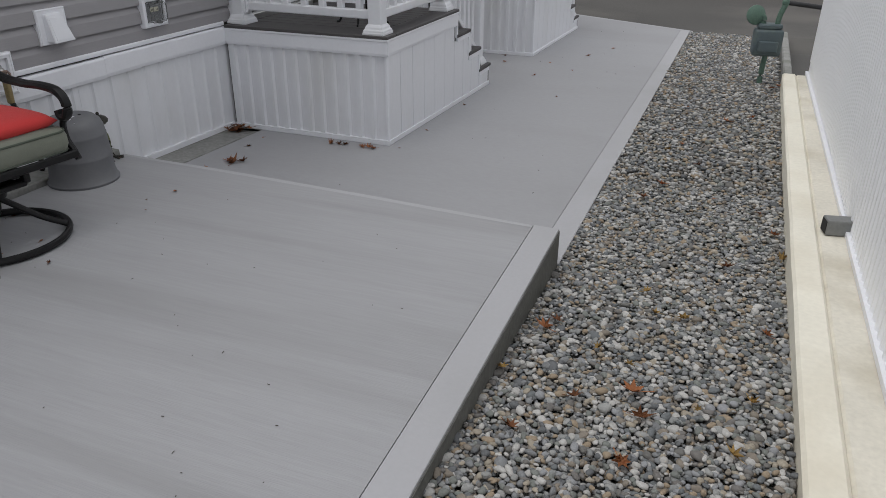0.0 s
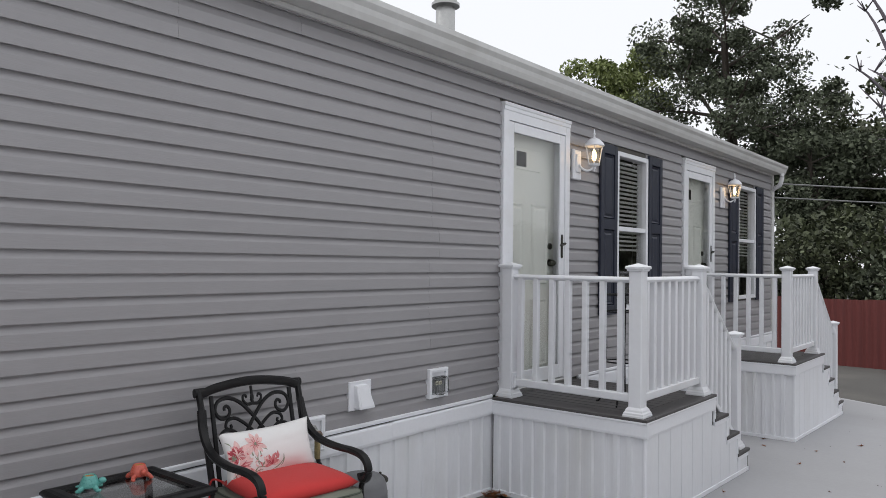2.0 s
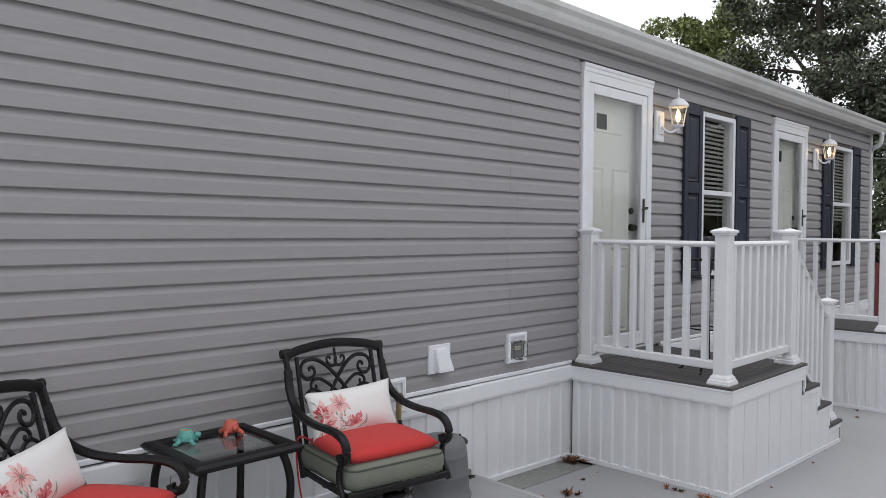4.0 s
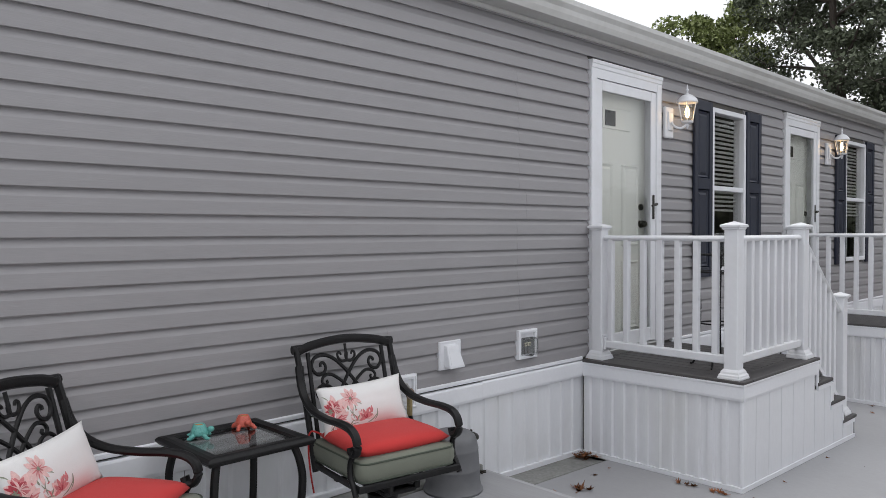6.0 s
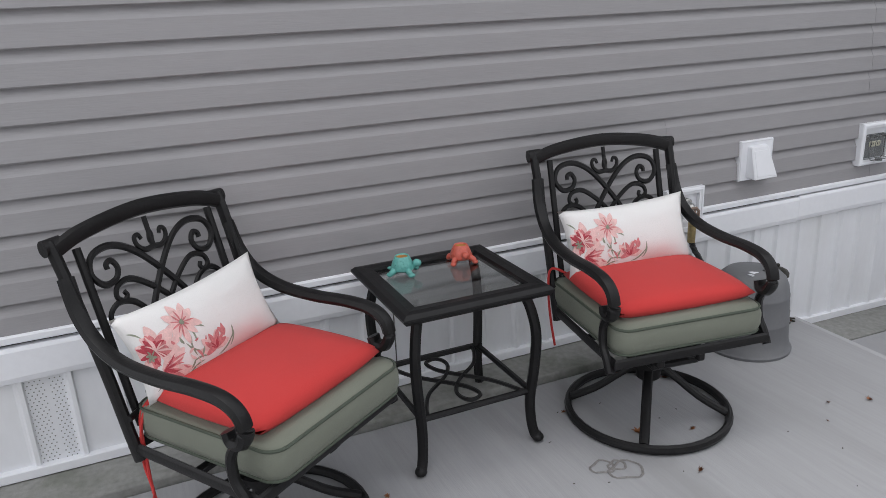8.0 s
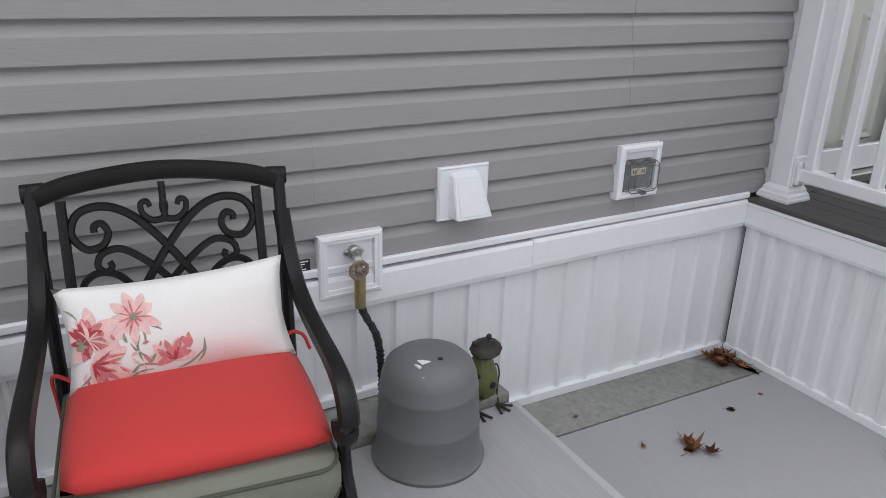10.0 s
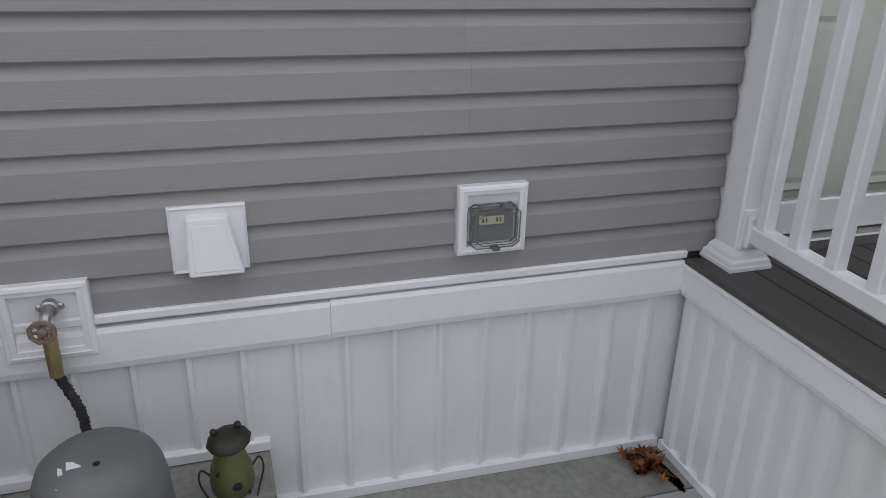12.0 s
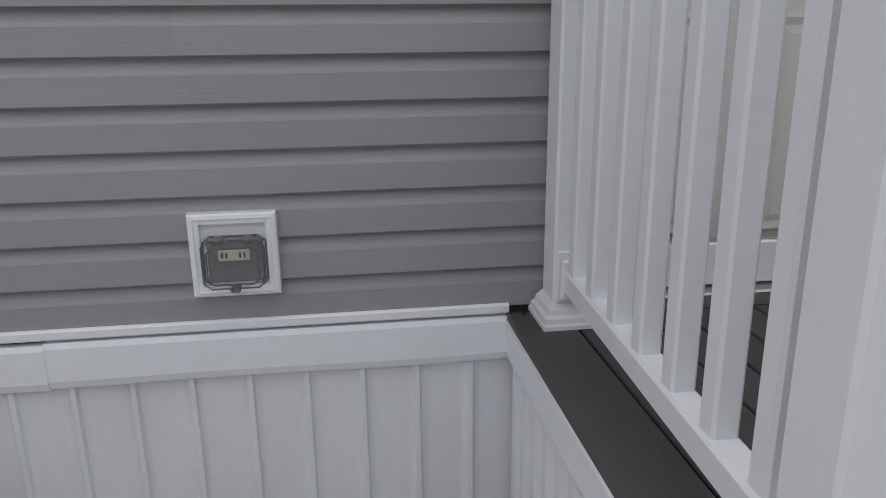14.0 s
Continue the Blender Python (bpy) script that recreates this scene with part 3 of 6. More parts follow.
# top cover of the skirting, in two lengths, its nail strip and the bottom rail
COVER = [(-0.012, 0.452), (0.002, 0.448), (0.008, 0.452), (0.013, 0.470), (0.014, 0.552), (0.009, 0.565), (-0.012, 0.566)]
for a, b, dz in ((Y0 + 0.02, -1.0908, -0.004), (-1.0900, -0.004, 0.0), (1.32, 3.68, 0), (5.0, 7.34, 0)):
    bm = bmesh.new()
    n = max(2, int((b - a) / 0.15))
    prev = None
    for i in range(n + 1):
        y = a + (b - a) * i / n
        w = 0.007 * noise.noise((0, y * 2.1, 3))
        ring = [bm.verts.new((x + (0.002 * noise.noise((5, y * 3, 0)) if z < 0.5 else 0), y, z + dz + (w if z < 0.5 else 0))) for x, z in COVER]
        if prev:
            for j in range(len(ring)):
                bm.faces.new((prev[j], prev[(j + 1) % len(ring)], ring[(j + 1) % len(ring)], ring[j]))
        else:
            bm.faces.new(ring)
        prev = ring
    bm.faces.new(prev)
    part("top_cover", bm, M_TRIM, skirting)
for a, b in ((Y0 + 0.02, 0.0), (1.32, 3.68), (5.0, 7.34)):
    part("starter_strip", poly_prism([(-0.02, 0.572), (0.008, 0.572), (0.011, 0.576), (0.011, 0.592), (0.006, 0.597), (-0.02, 0.597)], "y", a, b), M_TRIM, skirting)
part("bottom_rail", box(-0.02, 0.010, Y0 + 0.02, -1.273, 0.119, 0.152, 0.003), M_TRIM, skirting)


def sloped_rail(x0, x1, ya, yb, h, lift=0.002):
    bm = bmesh.new()
    vs = []
    for y in (ya, yb):
        z = low_z(y) + lift
        vs.append([bm.verts.new(v) for v in ((x0, y, z), (x1, y, z), (x1, y, z + h), (x0, y, z + h))])
    for i in range(4):
        bm.faces.new((vs[0][i], vs[0][(i + 1) % 4], vs[1][(i + 1) % 4], vs[1][i]))
    bm.faces.new(vs[0])
    bm.faces.new(vs[1])
    return bm


for a, b in ((-1.27, 0.0), (1.25, 3.70), (4.95, 7.33)):
    part("bottom_rail", sloped_rail(-0.02, 0.010, a, b, 0.032), M_TRIM, skirting)

# ---- porches ----
DECK_Z = 0.575
DX = 1.210                          # depth of the porch


def post_mesh(h):
    return box(-0.046, 0.046, -0.046, 0.046, 0.0, h, 0.006)


def cap_bm(h):
    return lathe_sq([(0.051, h - 0.012), (0.055, h - 0.008), (0.055, h), (0.065, h + 0.006), (0.065, h + 0.018), (0.059, h + 0.022), (0.0, h + 0.042)])


def lathe_sq(profile):
    """Stacked squares: half width and height."""
    bm = bmesh.new()
    rings = []
    for r, z in profile:
        rings.append([bm.verts.new((0, 0, z))] if r < 1e-5 else [bm.verts.new((sx * r, sy * r, z)) for sx, sy in ((-1, -1), (1, -1), (1, 1), (-1, 1))])
    for u, v in zip(rings, rings[1:]):
        for j in range(4):
            if len(v) == 1:
                bm.faces.new((u[j], u[(j + 1) % 4], v[0]))
            else:
                bm.faces.new((u[j], u[(j + 1) % 4], v[(j + 1) % 4], v[j]))
    bm.faces.new(rings[0])
    if len(rings[-1]) == 4:
        bm.faces.new(rings[-1])
    return bm


BASE_PROFILE = [(0.073, 0.0), (0.073, 0.010), (0.070, 0.015), (0.068, 0.026), (0.061, 0.034), (0.058, 0.046), (0.051, 0.056), (0.0462, 0.062)]
post_me, base_me, cap_me = finish(post_mesh(0.965), "post"), finish(lathe_sq(BASE_PROFILE), "base"), finish(cap_bm(0.965), "cap")
for me in (post_me, base_me, cap_me):
    me.materials.append(M_VINYL)


def add_post(porch, x, y, z, base=True):
    p = part("post", post_me, None, porch)
    p.location = (x, y, z)
    part("cap", cap_me, None, p)
    if base:
        part("base", base_me, None, p)
    return p


def rail_bm(a, b, w, h, r=0.006):
    """A rail of square section from a to b, which may slope."""
    a, b = Vector(a), Vector(b)
    d = b - a
    flat = Vector((d.x, d.y, 0)).normalized()
    side = Vector((-flat.y, flat.x, 0))
    bm = bmesh.new()
    sec = [(-w / 2 + r, 0), (w / 2 - r, 0), (w / 2, r), (w / 2, h - r), (w / 2 - r, h), (-w / 2 + r, h), (-w / 2, h - r), (-w / 2, r)]
    ends = [[bm.verts.new(p + side * s + Vector((0, 0, z))) for s, z in sec] for p in (a, b)]
    for i in range(8):
        bm.faces.new((ends[0][i], ends[0][(i + 1) % 8], ends[1][(i + 1) % 8], ends[1][i]))
    bm.faces.new(ends[0])
    bm.faces.new(ends[1])
    return bm


bal_meshes = {}


def add_baluster(porch, x, y, z0, z1):
    key = round(z1 - z0, 2)
    if key not in bal_meshes:
        b = box(-0.0205, 0.0205, -0.0205, 0.0205, 0, key, 0.005)
        bal_meshes[key] = finish(b, "baluster")
        bal_meshes[key].materials.append(M_VINYL)
    o = part("baluster", bal_meshes[key], None, porch)
    o.location = (x, y, z0)


def make_porch(y0, treads, run, land, label):
    porch = thing("front_porch", pose(0, 0, 0), label, "porch", "porches of the home")
    y1 = y0 + land
    # frame core and the skirts
    part("core", box(0.0, DX - 0.05, y0 + 0.05, y1 - 0.02, low_z(y1), DECK_Z - 0.035), M_GAP, porch, "dark framing under the boards")
    front = part("skirt_panel", ribbed(DX - 0.012, low_z(y0) + 0.01, 0.47, "y", 0.0945, 0.05, 0.016), M_SKIRT, porch)
    front.location = (0.006, y0 + 0.022, 0)
    total = land + run * treads
    # side sheets, flat with narrow joints, stepped under the stair
    risers = treads + 1
    rise = (DECK_Z - low_z(y0 + total)) / risers
    p = y0 + 0.012
    k = 0
    while p < y0 + total - 0.03:
        q = min(p + 0.205, y0 + total - 0.012)
        mid = (p + q) / 2
        step = 0 if mid < y1 else int((mid - y1) / run) + 1
        top = DECK_Z - step * rise - (0.10 if step == 0 else 0.05)
        bm = poly_prism([(p + 0.002, low_z(p) + 0.01), (q - 0.002, low_z(q) + 0.01), (q - 0.002, top), (p + 0.002, top)], "x", DX - 0.02, DX - 0.006)
        part("side_sheet", bm, M_SKIRT, porch)
        p = q
    part("side_backing", poly_prism([(y0 + 0.05, low_z(y0) + 0.0), (y0 + total - 0.02, low_z(y0 + total)), (y0 + total - 0.02, low_z(y0 + total) + 0.1)] + [(y1, DECK_Z - 0.1), (y0 + 0.05, DECK_Z - 0.1)], "x", DX - 0.045, DX - 0.022), M_GALV, porch, "grey backing")
    part("corner_trim", box(DX - 0.022, DX - 0.001, y0 + 0.008, y0 + 0.032, low_z(y0) + 0.005, 0.46, 0.004), M_TRIM, porch)
    # white face boards under the deck edge
    part("face_board", poly_prism([(y0 + 0.014, 0.448), (y0 - 0.002, 0.452), (y0 - 0.006, 0.468), (y0 - 0.006, 0.540), (y0 - 0.012, 0.546), (y0 - 0.012, 0.556), (y0 + 0.014, 0.556)], "x", 0.014, DX + 0.013), M_TRIM, porch)
    part("face_board", poly_prism([(DX - 0.014, 0.448), (DX + 0.002, 0.452), (DX + 0.006, 0.468), (DX + 0.006, 0.540), (DX + 0.012, 0.546), (DX + 0.012, 0.556), (DX - 0.014, 0.556)], "y", y0 + 0.0145, y1), M_TRIM, porch)
    part("bottom_rail", poly_prism([(y0 + 0.0, low_z(y0) + 0.001), (y0 + 0.03, low_z(y0) + 0.001), (y0 + 0.03, low_z(y0) + 0.032), (y0 + 0.0, low_z(y0) + 0.032)], "x", 0.014, DX + 0.005), M_TRIM, porch)
    part("bottom_rail", sloped_rail(DX - 0.02, DX + 0.004, y0 + 0.031, y0 + total, 0.03), M_TRIM, porch)
    # boards
    part("border_board", box(0.012, DX + 0.008, y0 - 0.006, y0 + 0.135, DECK_Z - 0.022, DECK_Z, 0.004), M_DECK, porch)
    part("border_board", box(DX - 0.132, DX + 0.008, y0 + 0.139, y1 + 0.02, DECK_Z - 0.022, DECK_Z - 0.001, 0.004), M_DECK, porch)
    n = int((y1 - y0 - 0.139) / 0.0955)
    me = None
    for i in range(n):
        if me is None:
            me = finish(box(0.012, DX - 0.137, 0.0, 0.0905, -0.022, 0, 0.003), "deck_board")
            me.materials.append(M_DECK)
        o = part("deck_board", me, None, porch)
        o.location = (0, y0 + 0.140 + i * 0.0955, DECK_Z - 0.002)
    # steps
    for i in range(1, treads + 1):
        z = DECK_Z - i * rise
        ya = y1 + (i - 1) * run
        part("riser", box(0.03, DX - 0.012, ya - 0.012, ya + 0.004, z - 0.01, z + rise - 0.03), M_GALV, porch, "grey-brown riser board")
        part("tread", box(0.02, DX + 0.008, ya - 0.01, ya + run + 0.024, z - 0.026, z, 0.004), M_DECK, porch)
        part("step_trim", box(DX - 0.016, DX + 0.003, ya + 0.004, ya + run - 0.004, z - 0.062, z - 0.028, 0.003), M_TRIM, porch)
        part("step_trim", box(DX - 0.016, DX + 0.003, ya - 0.014, ya + 0.010, z - 0.026, z + rise - 0.03, 0.003), M_TRIM, porch)
    part("riser", box(0.03, DX - 0.004, y0 + total - 0.012, y0 + total + 0.004, low_z(y0 + total) + 0.002, DECK_Z - treads * rise - 0.028), M_GALV, porch, "grey-brown riser board")
    # posts and railings
    xa, xb = 0.074, 1.112
    ya, yb = y0 + 0.124, y1 - 0.095
    yc = y0 + 0.086
    ye = y0 + total - 0.075
    add_post(porch, xa, ya, DECK_Z)
    add_post(porch, xb, yc, DECK_Z)
    add_post(porch, xb, yb, DECK_Z)
    zl = DECK_Z - treads * rise
    add_post(porch, xb, ye, zl)
    zt, zb = DECK_Z + 0.895, DECK_Z + 0.088
    part("top_rail", tube([(xa + 0.05, ya, zt), (xb - 0.05, yc, zt)], 0.021, 10, flat=1.25), M_VINYL, porch, smooth=True)
    part("bottom_rail", rail_bm((xa + 0.05, ya, zb), (xb - 0.05, yc, zb), 0.052, 0.055), M_VINYL, porch)
    part("bracket", box(xa + 0.046, xa + 0.056, ya - 0.041, ya + 0.041, zb - 0.026, zb + 0.098, 0.003), M_VINYL, porch)
    part("bracket", box(xa + 0.0565, xa + 0.074, ya - 0.034, ya + 0.034, zb - 0.014, zb + 0.080, 0.004), M_VINYL, porch)
    part("top_rail", tube([(xb, yc + 0.05, zt), (xb, yb - 0.05, zt)], 0.021, 10, flat=1.25), M_VINYL, porch, smooth=True)
    part("bottom_rail", rail_bm((xb, yc + 0.05, zb), (xb, yb - 0.05, zb), 0.052, 0.055), M_VINYL, porch)
    for i in range(7):
        add_baluster(porch, 0.176 + 0.1355 * i, ya + (yc - ya) * (0.10 + 0.1305 * i), zb + 0.05, zt)
    for i in range(8):
        add_baluster(porch, xb, yc + (yb - yc) * (i + 1) / 9, zb + 0.05, zt)
    zt2, zb2 = zl + 0.86, zl + 0.11
    part("stair_rail", tube([(xb, yb + 0.05, zt - 0.02), (xb, ye - 0.05, zt2)], 0.021, 10, flat=1.25), M_VINYL, porch, smooth=True)
    part("stair_rail", rail_bm((xb, yb + 0.05, zb - 0.02), (xb, ye - 0.05, zb2), 0.045, 0.05), M_VINYL, porch)
    nb = 6 if treads < 4 else 8
    for i in range(nb):
        f = (i + 1) / (nb + 1)
        f2 = (0.05 + f * (ye - yb - 0.1)) / (ye - yb)
        add_baluster(porch, xb, yb + f2 * (ye - yb), zb + (zb2 - zb) * f + 0.03, zt + (zt2 - zt) * f)
    return porch


make_porch(0.0, 3, 0.280, 1.29, "white railed porch with dark composite boards and ribbed white skirt")
make_porch(3.67, 4, 0.262, 1.29, "white railed porch with dark boards, its stair one step taller")


# ---- doors ----
def make_door(name, ya, yb):
    d = thing(name, pose(0, 0, 0), "white framed storm door over a cream panelled entry door, closed", "door", kind="structure")
    za, zb = 0.60, 2.80
    w = 0.075
    part("jamb_trim", box(-0.15, 0.022, ya, ya + w, za, zb - 0.06, 0.005), M_VINYL, d)
    part("jamb_trim", box(-0.15, 0.022, yb - w, yb, za, zb - 0.06, 0.005), M_VINYL, d)
    part("head_trim", poly_prism([(-0.15, zb - 0.13), (0.020, zb - 0.13), (0.020, zb - 0.062), (0.026, zb - 0.056), (0.026, zb - 0.030), (0.032, zb - 0.024), (0.032, zb), (-0.15, zb)], "y", ya - 0.002, yb + 0.002), M_VINYL, d)
    part("sill", box(-0.15, 0.06, ya + 0.01, yb - 0.01, za - 0.03, za + 0.012, 0.005), M_METAL, d, "grey metal threshold")
    a, b, c, e = ya + w + 0.002, yb - w - 0.002, za + 0.016, zb - 0.134
    storm = part("storm_door", box(-0.02, 0.012, a, a + 0.075, c, e, 0.004), M_VINYL, d, "white storm door frame")
    part("stile", box(-0.02, 0.012, b - 0.075, b, c, e, 0.004), M_VINYL, storm)
    part("top_rail", box(-0.02, 0.012, a + 0.075, b - 0.075, e - 0.08, e, 0.004), M_VINYL, storm)
    part("kick_rail", box(-0.02, 0.012, a + 0.075, b - 0.075, c, c + 0.11, 0.004), M_VINYL, storm)
    g = part("pane", box(-0.008, -0.003, a + 0.075, b - 0.075, c + 0.11, e - 0.08), M_GLASS, storm, "clear full-height glass")
    g.visible_shadow = False
    part("handle_plate", box(0.012, 0.020, b - 0.056, b - 0.028, 1.62, 1.82, 0.006), M_FROGD, storm, "dark bronze handle plate")
    part("lever", tube(spline([(0.02, b - 0.042, 1.74), (0.05, b - 0.042, 1.745), (0.055, b - 0.07, 1.735), (0.055, b - 0.13, 1.728)]), 0.008, 8), M_FROGD, storm, "dark bronze lever", True)
    for z in (0.9, 1.65, 2.4):
        part("hinge", box(0.012, 0.02, a - 0.012, a + 0.012, z, z + 0.09, 0.004), M_VINYL, storm)
    # entry door with six raised panels and a small light
    inner = part("entry_door", box(-0.135, -0.095, ya + w, yb - w, za + 0.012, zb - 0.13, 0.002), M_DOOR, d, "cream panelled door")
    cy = (ya + yb) / 2
    for sy in (-1, 1):
        for z0, z1 in ((0.72, 1.28), (1.40, 2.06)):
            y0_, y1_ = cy + sy * 0.19 - 0.125, cy + sy * 0.19 + 0.125
            part("panel", lathe_panel(y0_, y1_, z0, z1, -0.095, 0.016), M_DOOR, inner)
    part("light", box(-0.096, -0.088, cy - 0.20, cy + 0.20, 2.33, 2.50, 0.004), M_DOOR, inner)
    part("small_pane", box(-0.09, -0.084, cy - 0.17, cy - 0.03, 2.355, 2.475), M_GAP, inner, "small dark pane")
    part("knob", blob(0.025, 0.028, 0.028, (-0.055, yb - w - 0.075, 1.58)), M_FROGD, inner, "dark bronze knob", True)
    part("rose", lathe_x(0.03, -0.096, -0.07, yb - w - 0.075, 1.58), M_FROGD, inner)
    part("deadbolt", lathe_x(0.027, -0.096, -0.075, yb - w - 0.075, 1.72), M_FROGD, inner)
    return d


def lathe_panel(ya, yb, za, zb, x=-0.095, d=0.010):
    bm = bmesh.new()
    loops = []
    for inset, dx in ((0, 0.0), (0.012, d), (0.03, d * 0.2), (0.05, d * 0.9)):
        loops.append([bm.verts.new((x + dx, y, z)) for y, z in ((ya + inset, za + inset), (yb - inset, za + inset), (yb - inset, zb - inset), (ya + inset, zb - inset))])
    for u, v in zip(loops, loops[1:]):
        for j in range(4):
            bm.faces.new((u[j], u[(j + 1) % 4], v[(j + 1) % 4], v[j]))
    bm.faces.new(loops[-1])
    bm.faces.new(loops[0])
    return bm


def lathe_x(r, x0, x1, y, z, sides=16):
    bm = lathe([(r, x0), (r, x1 - 0.004), (r - 0.004, x1)], sides)
    bmesh.ops.transform(bm, matrix=Matrix.Translation((0, y, z)) @ Matrix(((0, 0, 1, 0), (1, 0, 0, 0), (0, 1, 0, 0), (0, 0, 0, 1))), verts=bm.verts)
    return bm


make_door("door_1", 0.10, 1.11)
make_door("door_2", 3.737, 4.745)


# ---- windows and shutters ----
def make_window(name, ya, yb):
    w = thing(name, pose(0, 0, 0), "white framed double-hung window with blinds half drawn", "window", kind="structure")
    za, zb = 1.13, 2.665
    f = 0.045
    mid = 1.92
    for y0, y1, z0, z1 in ((ya, ya + f, za, zb), (yb - f, yb, za, zb), (ya + f, yb - f, zb - f, zb), (ya + f, yb - f, za, za + f)):
        part("frame", box(-0.09, 0.020, y0, y1, z0, z1, 0.004), M_VINYL, w)
    part("meeting_rail", box(-0.05, 0.012, ya + f, yb - f, mid - 0.022, mid + 0.022, 0.003), M_VINYL, w)
    for z0, z1, x in ((mid + 0.022, zb - f, -0.03), (za + f, mid - 0.022, -0.012)):
        g = part("pane", box(x - 0.002, x + 0.002, ya + f, yb - f, z0, z1), M_GLASS, w)
        g.visible_shadow = False
    me = None
    z = mid - 0.20
    while z < zb - 0.06:
        if me is None:
            me = finish(poly_prism([(-0.012, -0.009), (-0.010, -0.010), (0.012, 0.009), (0.010, 0.010)], "y", 0, yb - ya - 2 * f - 0.02), "blind_slat")
            me.materials.append(M_BLIND)
        s = part("blind_slat", me, None, w)
        s.location = (-0.075, ya + f + 0.01, z)
        z += 0.043
    return w


def make_shutter(ya, yb):
    za, zb = 1.10, 2.70
    s = thing("shutter", pose(0, 0, 0), "dark navy raised-panel vinyl shutter fixed beside a window", "shutter", "window shutters")
    part("stile", box(0.002, 0.030, ya, ya + 0.06, za, zb, 0.004), M_NAVY, s)
    part("stile", box(0.002, 0.030, yb - 0.06, yb, za, zb, 0.004), M_NAVY, s)
    for z0, z1 in ((za, za + 0.09), (1.90, 2.0), (zb - 0.09, zb)):
        part("rail", box(0.002, 0.029, ya + 0.06, yb - 0.06, z0, z1, 0.003), M_NAVY, s)
    for z0, z1 in ((za + 0.09, 1.90), (2.0, zb - 0.09)):
        part("panel", lathe_panel(ya + 0.06, yb - 0.06, z0, z1, 0.006, 0.016), M_NAVY, s)
    return s


make_window("window_1", 2.03, 2.745)
make_window("window_2", 5.66, 6.44)
for a, b in ((1.68, 2.02), (2.755, 3.09), (5.31, 5.65), (6.45, 6.78)):
    make_shutter(a, b)


# ---- wall lanterns ----
def make_lantern(y):
    l = thing("wall_lantern", pose(0, y, 2.47), "white coach lantern, lit warm, on a white mounting block", "wall lamp", "lanterns beside the doors")
    part("mounting_block", box(-0.004, 0.028, -0.105, 0.03, -0.16, 0.10, 0.008), M_VINYL, l)
    part("backplate", box(0.028, 0.040, -0.075, 0.0, -0.10, 0.06, 0.006), M_VINYL, l)
    part("arm", tube(spline([(0.04, -0.04, -0.03), (0.07, -0.02, -0.07), (0.10, 0.02, -0.08), (0.13, 0.05, -0.055)]), 0.010, 8), M_VINYL, l, smooth=True)
    c = (0.135, 0.06, 0)
    part("roof", lathe([(0.084, 0.132), (0.090, 0.138), (0.080, 0.163), (0.046, 0.196), (0.020, 0.206), (0.008, 0.215), (0.008, 0.235), (0.013, 0.243), (0.008, 0.252), (0.004, 0.285), (0.0, 0.29)], 12, at=c), M_VINYL, l, smooth=True)
    part("base", lathe([(0.0, -0.09), (0.008, -0.085), (0.010, -0.065), (0.018, -0.055), (0.012, -0.045), (0.046, -0.035), (0.052, -0.02)], 12, at=c), M_VINYL, l, smooth=True)
    cage = bmesh.new()
    for k in range(6):
        a = math.radians(60 * k)
        tube([(c[0] + 0.050 * math.cos(a), c[1] + 0.050 * math.sin(a), -0.022), (c[0] + 0.081 * math.cos(a), c[1] + 0.081 * math.sin(a), 0.135)], 0.004, 5, bm=cage)
    part("cage", cage, M_VINYL, l)
    g = part("glass", lathe([(0.047, -0.02), (0.078, 0.133)], 6, at=c), M_CLEAR, l)
    g.visible_shadow = False
    part("bulb", lathe([(0.0, 0.005), (0.010, 0.01), (0.018, 0.035), (0.020, 0.055), (0.014, 0.085), (0.004, 0.11), (0.0, 0.115)], 12, at=c), M_BULB, l, "warm glowing bulb", True)
    return l


make_lantern(1.27)
make_lantern(5.08)


# ---- patio chairs ----
def back_x(z):
    return -0.235 - (z - 0.38) * 0.30


def soft_box(w, d, h, puff=0.02, n=10, power=5.0):
    """A stuffed cushion: w along y, d along x, h thick, seams at mid height, base at z 0."""
    bm = bmesh.new()
    sides = []
    for s in (1, -1):
        rows_ = []
        for i in range(n + 1):
            row = []
            for j in range(n + 1):
                u, v = -1 + 2 * i / n, -1 + 2 * j / n
                e = (1 - abs(u) ** power) * (1 - abs(v) ** power)
                e = max(e, 0.0) ** 0.35
                lean = 1 - 0.03 * (u * u * v * v)
                z = h / 2 + s * (h / 2 * e + puff * e * (1 - u * u) * (1 - v * v))
                row.append(bm.verts.new((u * d / 2 * lean, v * w / 2 * lean, z)))
            rows_.append(row)
        for i in range(n):
            for j in range(n):
                bm.faces.new((rows_[i][j], rows_[i + 1][j], rows_[i + 1][j + 1], rows_[i][j + 1]))
    bmesh.ops.remove_doubles(bm, verts=bm.verts, dist=0.0005)
    return bm


